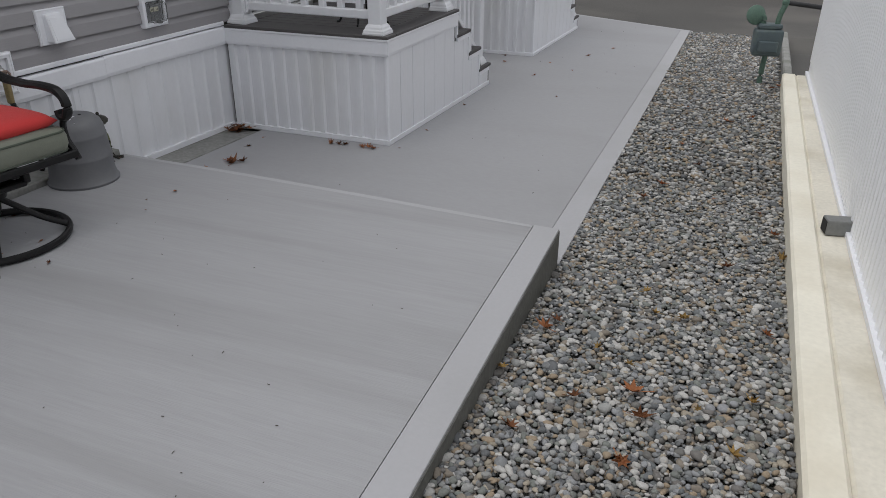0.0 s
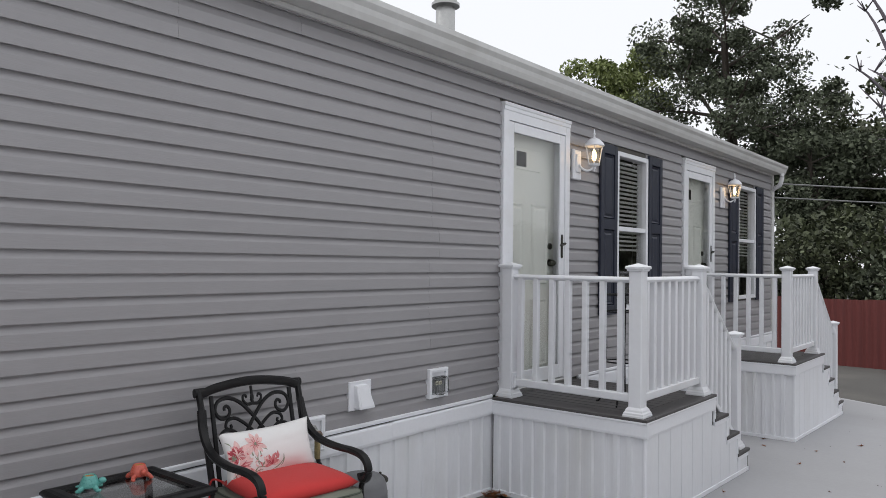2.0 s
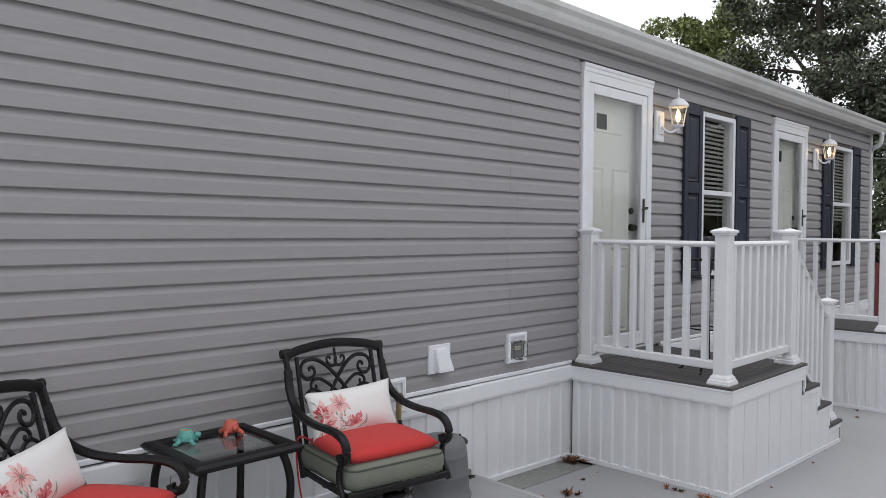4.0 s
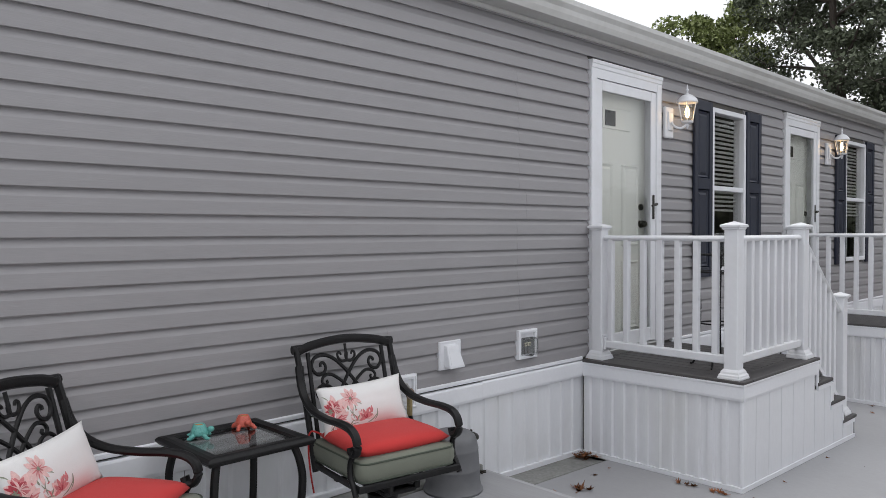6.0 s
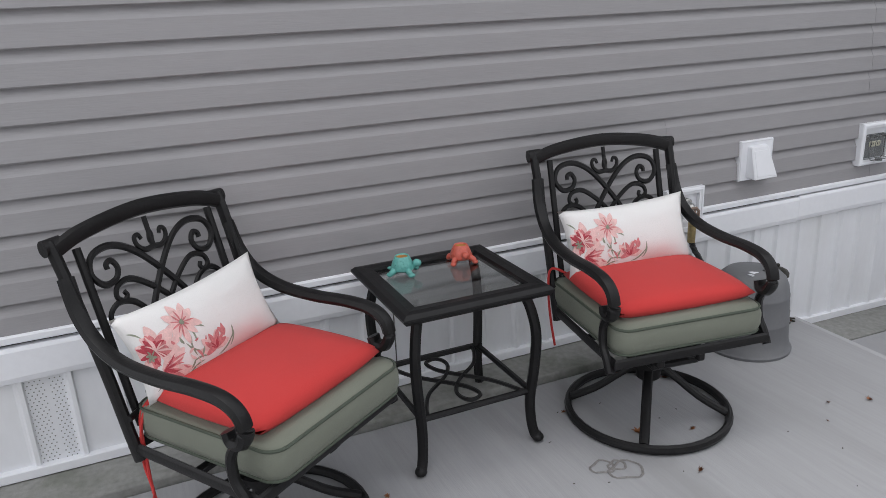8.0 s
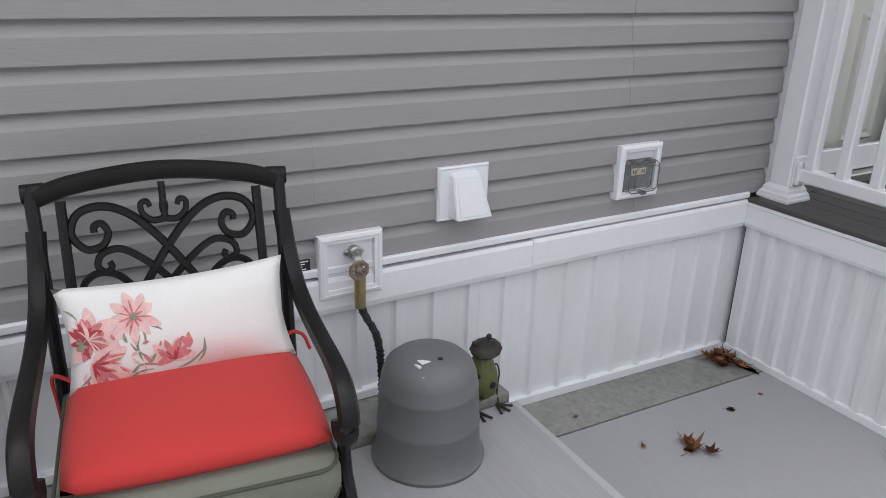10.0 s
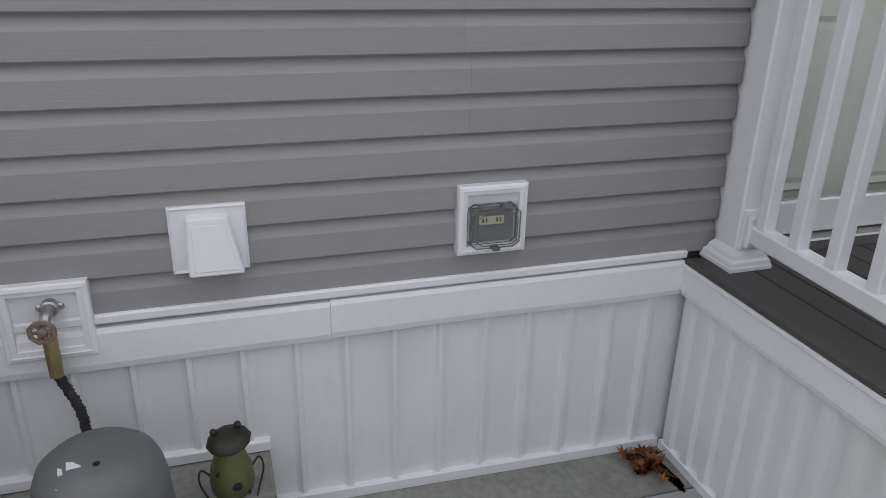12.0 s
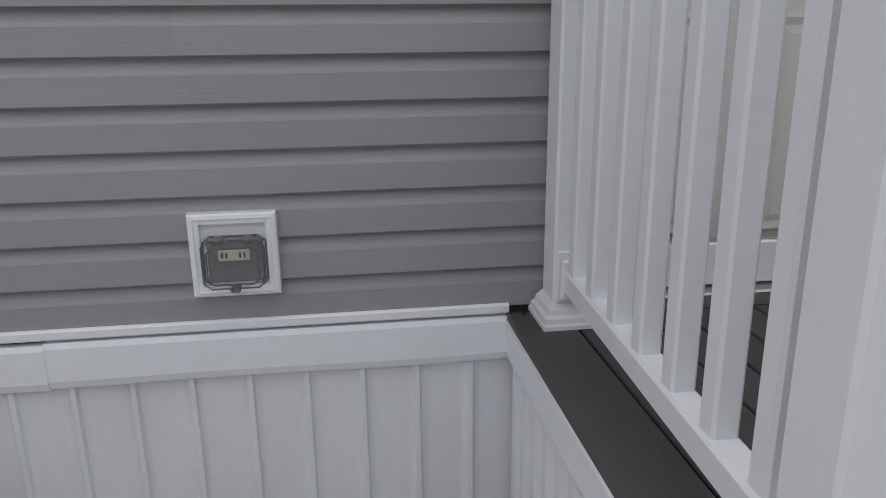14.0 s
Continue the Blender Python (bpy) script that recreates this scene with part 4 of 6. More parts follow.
def box_cushion(w, d, h, r=0.045):
    """A foam cushion with upright sides and rounded corners: w along y, d along x."""
    bm = bmesh.new()
    rings = []
    for ins, z in ((0.05, 0.0), (0.012, 0.003), (0.003, 0.010), (-0.003, 0.030), (-0.003, h - 0.030), (0.003, h - 0.010), (0.012, h - 0.002), (0.05, h + 0.004), (0.12, h + 0.010), (0.19, h + 0.012)):
        a, b_ = d / 2 - ins, w / 2 - ins
        rr = max(min(r, a * 0.6), 0.015)
        pts = []
        for q, (sx, sy) in enumerate(((1, 1), (-1, 1), (-1, -1), (1, -1))):
            for k in range(6):
                t_ = math.pi / 2 * (q + k / 5)
                pts.append((sx * (a - rr) + rr * math.cos(t_), sy * (b_ - rr) + rr * math.sin(t_)))
        rings.append([bm.verts.new((x, y, z + 0.003 * noise.noise((x * 9, y * 9, z * 5)))) for x, y in pts])
    for u, v in zip(rings, rings[1:]):
        for j in range(len(u)):
            bm.faces.new((u[j], u[(j + 1) % len(u)], v[(j + 1) % len(u)], v[j]))
    bm.faces.new(rings[0])
    bm.faces.new(rings[-1])
    return bm


def pillow_point(u, v, s, w=0.50, h=0.224, t=0.105):
    """A point of the scatter pillow: u across, v up, both -1 to 1; s is the side."""
    e = max((1 - u * u) * (1 - v * v), 0.0) ** 0.45
    y = u * w / 2 * (1 - 0.05 * (1 - abs(u) ** 3) * 0 - 0.07 * (1 - v * v) * abs(u) ** 2)
    z = v * h / 2 * (1 - 0.11 * (1 - u * u) * (1 if v > 0 else 0.3))
    wrinkle = 0.004 * noise.noise((u * 3, v * 3, s)) * e
    return Vector((s * (t / 2 * e) + wrinkle, y, z + h / 2))


def pillow_bm(n=20):
    bm = bmesh.new()
    for s in (1, -1):
        rows_ = [[bm.verts.new(pillow_point(-1 + 2 * i / n, -1 + 2 * j / n, s)) for j in range(n + 1)] for i in range(n + 1)]
        for i in range(n):
            for j in range(n):
                bm.faces.new((rows_[i][j], rows_[i + 1][j], rows_[i + 1][j + 1], rows_[i][j + 1]))
    bmesh.ops.remove_doubles(bm, verts=bm.verts, dist=0.0005)
    return bm


def petal(bm, cu, cv, ang, length, width, lift=0.0012, curl=0.0):
    """A printed petal lying on the pillow's front."""
    loops = []
    for k in range(9):
        f = k / 8
        half = width * math.sin(math.pi * min(f * 0.92 + 0.06, 1.0)) ** 0.8 * (0.75 + 0.5 * f)
        a = ang + curl * f
        du, dv = math.cos(a) * length * f, math.sin(a) * length * f
        row = []
        for s in (-1, -0.4, 0.4, 1):
            x, y = cu + du - math.sin(a) * half * s, cv + dv + math.cos(a) * half * s
            u, v = (x - 0.010) / 0.250, y / 0.112 - 1
            q = pillow_point(max(min(u, 0.97), -0.97), max(min(v, 0.97), -0.97), 1)
            row.append(bm.verts.new(q + Vector((lift, 0, 0))))
        loops.append(row)
    for r0, r1 in zip(loops, loops[1:]):
        for j in range(3):
            bm.faces.new((r0[j], r0[j + 1], r1[j + 1], r1[j]))
    return bm


def make_chair(m, base_at, label):
    ch = thing("patio_chair", m, label, "chair", "swivel patio chairs")
    BX, BY = base_at                # the swivel base stands a little forward
    ring = [(BX + 0.283 * math.cos(2 * math.pi * k / 40), BY + 0.280 * math.sin(2 * math.pi * k / 40), 0.018) for k in range(40)]
    part("base_ring", tube(ring, 0.016, 8, closed=True, flat=0.85), M_BLACK, ch, smooth=True)
    for k in range(4):
        a = math.radians(45 + 90 * k + 12)
        pts = spline([(BX + r_ * math.cos(a), BY + r_ * math.sin(a), z) for r_, z in ((0.270, 0.024), (0.18, 0.070), (0.095, 0.132), (0.032, 0.178))])
        part("base_spoke", tube(pts, 0.013, 8, flat=1.3), M_BLACK, ch, smooth=True)
    part("hub", lathe([(0.03, 0.12), (0.042, 0.13), (0.046, 0.17), (0.075, 0.18), (0.08, 0.205), (0.05, 0.215), (0.045, 0.235)], 20, at=(BX * 0.9, BY * 0.9, 0)), M_BLACK, ch, smooth=True)
    mech = box(-0.10, 0.17, BY * 0.5 - 0.09, BY * 0.5 + 0.09, 0.232, 0.256, 0.006)
    for sy in (-1, 1):
        box(-0.16, 0.20, sy * 0.075 - 0.014, sy * 0.075 + 0.014, 0.252, 0.298, 0.005, bm=mech)
    part("swivel_plate", mech, M_BLACK, ch)
    frame_bm = tube([(0.250, -0.272, 0.320), (0.250, 0.272, 0.320), (-0.222, 0.256, 0.318), (-0.222, -0.256, 0.318)], 0.016, 8, closed=True, flat=0.9)
    box(-0.23, 0.25, -0.015, 0.015, 0.296, 0.310, 0.003, bm=frame_bm)
    box(-0.015, 0.015, -0.26, 0.26, 0.294, 0.308, 0.003, bm=frame_bm)
    part("seat_frame", frame_bm, M_BLACK, ch, smooth=True)
    for s in (-1, 1):
        post = spline([(-0.200, s * 0.258, 0.288), (-0.222, s * 0.260, 0.36), (-0.265, s * 0.265, 0.52), (-0.325, s * 0.272, 0.70), (-0.366, s * 0.276, 0.805), (-0.376, s * 0.277, 0.822)])
        part("back_post", tube(post, 0.019, 8, flat=0.8, up=(1, 0, 0)), M_BLACK, ch, smooth=True)
        part("post_knob", tube([(-0.377, s * 0.247, 0.818), (-0.377, s * 0.295, 0.816)], 0.021, 12), M_BLACK, ch, smooth=True)
        inner = [(back_x(z), s * 0.218, z) for z in (0.36, 0.5, 0.65, 0.80)]
        part("inner_post", tube(inner, 0.0115, 8, up=(1, 0, 0)), M_BLACK, ch, smooth=True)
        arm = spline([(-0.340, s * 0.274, 0.745), (-0.305, s * 0.280, 0.66), (-0.245, s * 0.284, 0.602), (-0.15, s * 0.288, 0.570), (-0.02, s * 0.289, 0.562), (0.10, s * 0.287, 0.566), (0.185, s * 0.285, 0.560), (0.232, s * 0.283, 0.537), (0.248, s * 0.282, 0.498), (0.232, s * 0.281, 0.465), (0.200, s * 0.281, 0.462), (0.190, s * 0.281, 0.484)])
        part("arm", tube(arm, 0.0165, 8, flat=1.35), M_BLACK, ch, smooth=True)
        sup = spline([(0.215, s * 0.282, 0.462), (0.190, s * 0.285, 0.42), (0.194, s * 0.287, 0.365), (0.222, s * 0.288, 0.33), (0.244, s * 0.288, 0.294)])
        part("arm_support", tube(sup, 0.0145, 8, flat=0.9, up=(0, 1, 0)), M_BLACK, ch, smooth=True)
        brace = [(-0.21, s * 0.262, 0.40), (-0.225, s * 0.22, 0.40)]
        part("brace", tube(brace, 0.009, 6, up=(1, 0, 0)), M_BLACK, ch)
    top = spline([(-0.366, -0.278, 0.806), (-0.374, -0.18, 0.832), (-0.380, 0.0, 0.848), (-0.374, 0.18, 0.832), (-0.366, 0.278, 0.806)], 8)
    part("top_rail", tube(top, 0.0215, 8, flat=0.75, up=(0, 0, 1)), M_BLACK, ch, smooth=True)

    # cast scrollwork of the back, mirrored
    def on_back(pts):
        return [(back_x(z), y, z) for y, z in pts]

    A = [(-0.165, 0.42), (-0.130, 0.50), (-0.072, 0.594), (0.0, 0.690), (0.068, 0.757), (0.130, 0.783), (0.186, 0.772), (0.204, 0.732), (0.178, 0.699), (0.142, 0.703), (0.127, 0.727), (0.138, 0.748), (0.155, 0.744), (0.156, 0.731)]
    B = [(-0.130, 0.42), (-0.100, 0.50), (-0.055, 0.558), (0.0, 0.616), (0.052, 0.663), (0.104, 0.693), (0.145, 0.686), (0.157, 0.662), (0.140, 0.648), (0.127, 0.658), (0.132, 0.669)]
    C = [(0.020, 0.44), (0.046, 0.530), (0.072, 0.590), (0.112, 0.636), (0.158, 0.648), (0.192, 0.626), (0.184, 0.594), (0.150, 0.580), (0.105, 0.586), (0.070, 0.562), (0.04, 0.50)]
    D = [(0.0, 0.748), (0.028, 0.746), (0.048, 0.762), (0.050, 0.782), (0.036, 0.786), (0.030, 0.774)]
    for s in (-1, 1):
        for path, r in ((A, 0.0105), (B, 0.0095), (C, 0.009), (D, 0.008)):
            part("scroll", tube(spline(on_back([(y * s, z) for y, z in path]), 5), r, 6, flat=1.0, up=(1, 0, 0.2), taper=0.75), M_BLACK, ch, smooth=True)
    part("finial", blob(0.008, 0.011, 0.022, (back_x(0.775), 0, 0.772), 2), M_BLACK, ch, smooth=True)
    part("finial_stem", tube(on_back([(0, 0.745), (0, 0.825)]), 0.008, 6, up=(1, 0, 0)), M_BLACK, ch, smooth=True)
    low = tube(on_back([(-0.22, 0.40), (0, 0.395), (0.22, 0.40)]), 0.011, 6, up=(1, 0, 0))
    part("lower_rail", low, M_BLACK, ch, smooth=True)
    return ch


def make_seat_cushion(m):
    c = thing("seat_cushion", m, "sage green box cushion with piped edges on a patio chair", "cushion", "green seat cushions")
    part("pad", box_cushion(0.530, 0.510, 0.092), M_GREEN, c, smooth="all")
    for z in (0.083, 0.008):
        a, b_, r = 0.2525, 0.2625, 0.047
        loop = []
        for q, (sx, sy) in enumerate(((1, 1), (-1, 1), (-1, -1), (1, -1))):
            for k in range(6):
                t_ = math.pi / 2 * (q + k / 5)
                loop.append((sx * (a - r) + r * math.cos(t_), sy * (b_ - r) + r * math.sin(t_), z))
        part("piping", tube(loop, 0.0042, 6, closed=True), M_PIPING, c, "piped seam", True)
    return c


def make_red_pad(m, ties):
    c = thing("seat_pad", m, "bright red tie-on seat pad lying on the green cushion", "cushion", "red seat pads")
    part("pad", soft_box(0.515, 0.410, 0.066, 0.010, 20, 4.5), M_RED, c, smooth="all")
    for s, pts in ties:
        part("tie", tube(spline(pts, 6), 0.0045, 6), M_RED, c, "red fabric tie", True)
    return c


def make_pillow(m):
    c = thing("throw_pillow", m, "white oblong pillow printed with red and pink flowers", "pillow", "floral pillows")
    body = part("cover", pillow_bm(), M_PILLOW, c, smooth="all")
    rnd = random.Random(11)
    layers = {"blush_print": (M_PETAL_C, 0.0010), "rose_print": (M_PETAL_B, 0.0016), "crimson_print": (M_PETAL_A, 0.0022), "stem_print": (M_STEM, 0.0008)}
    bms = {k: bmesh.new() for k in layers}
    # a large peony at one end with a fan of pale petals below, a daisy above it, a small bloom beside it
    def spray(key, cu, cv, n, a0, a1, l0, l1, w0, w1, lift, curl=0.3):
        for k in range(n):
            a = radians(a0 + (a1 - a0) * (k + 0.5) / n) + rnd.uniform(-0.12, 0.12)
            petal(bms[key], cu, cv, a, rnd.uniform(l0, l1), rnd.uniform(w0, w1), lift + 0.00004 * k, rnd.uniform(-curl, curl))

    spray("blush_print", -0.180, 0.112, 11, -30, 240, 0.050, 0.070, 0.012, 0.017, 0.0010)
    spray("rose_print", -0.190, 0.115, 11, 0, 360, 0.032, 0.052, 0.008, 0.012, 0.0016, 0.5)
    spray("crimson_print", -0.196, 0.118, 9, 20, 330, 0.020, 0.044, 0.005, 0.008, 0.0022, 0.6)
    spray("blush_print", -0.190, 0.112, 8, -60, 120, 0.030, 0.056, 0.0018, 0.0032, 0.0028, 0.6)
    spray("stem_print", -0.206, 0.106, 6, 0, 360, 0.010, 0.018, 0.002, 0.004, 0.0034)
    spray("blush_print", -0.190, 0.062, 8, -75, 35, 0.070, 0.098, 0.013, 0.019, 0.0012)
    spray("rose_print", -0.188, 0.062, 10, -80, 30, 0.045, 0.085, 0.003, 0.006, 0.0020)
    spray("crimson_print", -0.186, 0.062, 7, -80, 25, 0.030, 0.055, 0.0014, 0.003, 0.0026)
    spray("blush_print", -0.085, 0.150, 9, 0, 360, 0.046, 0.066, 0.009, 0.013, 0.0011, 0.15)
    spray("rose_print", -0.085, 0.150, 11, 10, 370, 0.022, 0.044, 0.0014, 0.0028, 0.0018, 0.2)
    spray("stem_print", -0.085, 0.150, 8, 0, 360, 0.006, 0.010, 0.003, 0.004, 0.0024)
    spray("blush_print", -0.015, 0.040, 7, 0, 190, 0.042, 0.058, 0.009, 0.012, 0.0011)
    spray("rose_print", -0.015, 0.042, 7, 15, 185, 0.034, 0.052, 0.005, 0.008, 0.0017)
    spray("crimson_print", -0.012, 0.042, 5, 30, 170, 0.016, 0.032, 0.0015, 0.003, 0.0023)
    spray("rose_print", 0.020, 0.062, 3, 60, 110, 0.026, 0.036, 0.004, 0.006, 0.0013)
    for u, v, a, l in ((-0.082, 0.105, -1.9, 0.055), (-0.070, 0.085, 1.2, 0.035), (-0.045, 0.035, 2.6, 0.05), (0.045, 0.045, 0.9, 0.035), (-0.205, 0.155, 2.0, 0.035), (-0.100, 0.095, -1.2, 0.05), (-0.01, 0.022, 0.1, 0.07), (-0.06, 0.030, 3.0, 0.06), (-0.215, 0.022, 0.4, 0.05), (-0.03, 0.110, 2.2, 0.025), (0.035, 0.028, 0.6, 0.04)):
        petal(bms["stem_print"], u, v, a, l, 0.0026, 0.0009, 0.4)
    for k in range(26):
        key = ("blush_print", "rose_print", "blush_print", "stem_print")[k % 4]
        u = -0.215 + 0.20 * rnd.random()
        v = rnd.uniform(0.022, 0.130 - 0.35 * max(u + 0.13, 0))
        petal(bms[key], u, v, rnd.uniform(0, 6.28), rnd.uniform(0.014, 0.030), rnd.uniform(0.0015, 0.004), 0.0010 + 0.00002 * k, rnd.uniform(-0.6, 0.6))
    for key, (material, _) in layers.items():
        tagged(part(key, bms[key], material, body, "printed flowers" if key != "stem_print" else "printed stems", "all"), kind="stuff")
    return c


SIZE = Matrix.Diagonal((0.965, 0.965, 1.055, 1))
C1 = pose(0.532, -3.636, UP_Z, 0, 0, 35.0) @ SIZE
C2 = pose(0.523, -2.338, UP_Z, 0, 0, -7.5) @ SIZE
TIE1 = [(0, [(-0.20, -0.225, 0.03), (-0.225, -0.262, -0.02), (-0.215, -0.275, -0.12), (-0.205, -0.28, -0.22), (-0.17, -0.285, -0.30)]),
        (0, [(-0.20, -0.225, 0.03), (-0.215, -0.268, -0.03), (-0.225, -0.278, -0.14), (-0.20, -0.283, -0.22), (-0.22, -0.29, -0.29)])]
TIE2 = [(0, [(-0.19, -0.225, 0.03), (-0.22, -0.285, 0.05), (-0.240, -0.288, -0.03), (-0.235, -0.280, -0.14), (-0.225, -0.268, -0.23)]),
        (1, [(-0.20, 0.225, 0.03), (-0.235, 0.250, 0.06), (-0.245, 0.285, 0.045), (-0.235, 0.300, 0.01)])]
for m, ties, turn, dy, foot_at, pad_dx in ((C1, TIE1, 4, 0.004, (0.010, -0.030), 0.027), (C2, TIE2, 2, 0.008, (0.005, 0.0), 0.0)):
    make_chair(m, foot_at, "black cast aluminium swivel armchair with scrollwork back")
    make_seat_cushion(m @ pose(-0.005 + pad_dx, 0.004 + pad_dx, 0.334, 0, 0))
    make_red_pad(m @ pose(0.004 + 0.7 * pad_dx, 0.010 + 0.7 * pad_dx, 0.418, 0, 0), ties)
    make_pillow(m @ pose(-0.142, dy, 0.458, turn, -20))

# ---- side table ----
T = pose(0.306, -2.978, UP_Z)
tb = thing("side_table", T, "square black cast metal side table with a glass top", "table")
H2, TH = 0.247, 0.557
FR = [(H2 - 0.062, TH - 0.010), (H2 - 0.058, TH - 0.002), (H2 - 0.030, TH), (H2 - 0.012, TH - 0.003), (H2, TH - 0.014), (H2, TH - 0.022), (H2 - 0.012, TH - 0.036), (H2 - 0.055, TH - 0.036)]
fb = bmesh.new()
loops = [[fb.verts.new((sx * r, sy * r, z)) for r, z in FR] for sx, sy in ((-1, -1), (1, -1), (1, 1), (-1, 1))]
for i in range(4):
    u, v = loops[i], loops[(i + 1) % 4]
    for j in range(len(FR)):
        fb.faces.new((u[j], u[(j + 1) % len(FR)], v[(j + 1) % len(FR)], v[j]))
part("top_frame", fb, M_BLACK, tb)
glass = part("glass_top", box(-H2 + 0.060, H2 - 0.060, -H2 + 0.060, H2 - 0.060, TH - 0.016, TH - 0.010), M_TABLEGLASS, tb, "smoked glass pane")
glass.visible_shadow = False
for sx in (-1, 1):
    for sy in (-1, 1):
        def leg_at(o, z):
            return (sx * o, sy * o, z)
        leg = spline([leg_at(0.178, TH - 0.036), leg_at(0.195, 0.46), leg_at(0.205, 0.38), leg_at(0.200, 0.27), leg_at(0.190, 0.16), leg_at(0.192, 0.08), leg_at(0.200, 0.03), leg_at(0.210, 0.020)])
        part("leg", tube(leg, 0.0175, 8, up=(0.7 * sx, -0.7 * sy, 0)), M_BLACK, tb, smooth=True)
        part("foot", blob(0.020, 0.020, 0.017, leg_at(0.208, 0.017)), M_BLACK, tb, smooth=True)
for a, b in (((-0.19, -0.19), (0.19, -0.19)), ((0.19, -0.19), (0.19, 0.19)), ((0.19, 0.19), (-0.19, 0.19)), ((-0.19, 0.19), (-0.19, -0.19))):
    part("stretcher", tube([(*a, 0.185), (*b, 0.185)], 0.0105, 6), M_BLACK, tb, smooth=True)
for k in range(2):
    f = 1 if k == 0 else -1
    pts = [(f * x, f * y, 0.187) for x, y in ((-0.185, -0.165), (-0.11, -0.130), (-0.055, -0.095), (0.030, -0.016), (0.082, 0.023), (0.140, 0.036), (0.160, 0.000), (0.135, -0.024), (0.087, -0.024), (0.021, 0.017), (-0.057, 0.106), (-0.130, 0.148), (-0.182, 0.165))]
    part("shelf_scroll", tube(spline(pts), 0.007, 6), M_BLACK, tb, smooth=True)


def make_turtle(m, glaze, label):
    """A glazed turtle candle holder, its head along +y."""
    t_ = thing("turtle_figurine", m, label, "figurine", "figurines on the table")
    part("shell", lathe([(0.0, 0.012), (0.034, 0.013), (0.044, 0.019), (0.045, 0.026), (0.038, 0.045), (0.029, 0.063), (0.026, 0.066), (0.023, 0.064), (0.021, 0.058), (0.0, 0.057)], 18), glaze, t_, smooth=True)
    part("filling", lathe([(0.0, 0.062), (0.0215, 0.062), (0.0215, 0.0585), (0.0, 0.0585)], 14), M_AMBER, t_, "amber wax filling", True)
    head = blob(0.015, 0.018, 0.014, (0.0, 0.056, 0.040), 2)
    tube(spline([(0, 0.036, 0.026), (0, 0.050, 0.034), (0, 0.062, 0.042)], 3), 0.011, 8, bm=head)
    part("head", head, glaze, t_, smooth="all")
    for sx in (-1, 1):
        for sy, out in ((1, 0.038), (-1, 0.032)):
            leg = tube(spline([(sx * 0.026, sy * 0.022, 0.022), (sx * 0.040, sy * 0.034, 0.015), (sx * (out + 0.004), sy * 0.040, 0.008)], 3), 0.0125, 8, taper=0.75)
            blob(0.012, 0.014, 0.008, (sx * (out + 0.006), sy * 0.042, 0.008), 2, bm=leg)
            part("leg", leg, glaze, t_, smooth="all")
    part("tail", blob(0.006, 0.012, 0.006, (0, -0.048, 0.020), 2), glaze, t_, smooth="all")


SMALL = Matrix.Diagonal((0.86, 0.86, 0.95, 1))
make_turtle(pose(0.195, -3.088, UP_Z + TH - 0.010, 0, 0, -32) @ SMALL, M_TURQ, "turquoise glazed turtle candle holder on the table")
make_turtle(pose(0.190, -2.874, UP_Z + TH - 0.010, 0, 0, -98) @ SMALL, M_ORANGE, "orange glazed turtle candle holder on the table")

# ---- grey cover, metal frog, fittings on the wall ----
cv = thing("cover_bell", pose(0.306, -1.652, UP_Z) @ Matrix.Diagonal((0.94, 0.94, 0.96, 1)), "grey moulded plastic bell cover standing on the slab", "cover")
part("shell", lathe([(0.176, 0.0), (0.178, 0.012), (0.170, 0.020), (0.162, 0.055), (0.158, 0.125), (0.1595, 0.130), (0.1592, 0.138), (0.1570, 0.143), (0.1505, 0.235), (0.1515, 0.240), (0.1512, 0.248), (0.1490, 0.252), (0.144, 0.285), (0.132, 0.315), (0.108, 0.336), (0.070, 0.347), (0.0, 0.350)], 48), M_BUCKET, cv, smooth=True)
part("hole", lathe([(0.0, 0.0), (0.008, 0.0), (0.008, 0.003), (0.0, 0.003)], 10, at=(0.05, 0.008, 0.347)), M_GAP, cv, "small dark hole")
for x0, x1, y0, y1, zt in ((0.026, 0.054, -0.058, -0.024, 0.3478), (0.040, 0.064, -0.074, -0.060, 0.3458), (0.088, 0.095, -0.075, -0.064, 0.3290)):
    part("sticker_remnant", poly_prism([(x0, y0), (x1, y0 + 0.004), (x1 - 0.002, y1), (x0 + 0.006, y1 - 0.004)], "z", zt - 0.012, zt), M_TRIM, cv, "torn white sticker")

frog = thing("metal_frog", pose(0.165, -1.380, UP_Z, 0, 0, 8), "olive green metal garden frog with wide flat head", "garden ornament")
part("body", lathe([(0.0, 0.032), (0.03, 0.036), (0.052, 0.060), (0.056, 0.092), (0.051, 0.130), (0.038, 0.165), (0.022, 0.188), (0.0, 0.194)], 20), M_FROG, frog, smooth=True)
hd = bmesh.new()
blob(0.055, 0.064, 0.022, (0.02, 0, 0.200), 2, bm=hd, rot=Euler((0, radians(12), 0)).to_matrix().to_4x4())
for s in (-1, 1):
    blob(0.0105, 0.0105, 0.0105, (0.0, s * 0.034, 0.226), 2, bm=hd)
bmesh.ops.transform(hd, matrix=pose(0, 0, 0.208) @ pose(0, 0, 0, 7, 0, 0) @ Matrix.Diagonal((0.88, 0.88, 0.92, 1)) @ pose(0, 0, -0.19), verts=hd.verts)
part("head", hd, M_FROGD, frog, "dark bronze head with raised eyes", True)
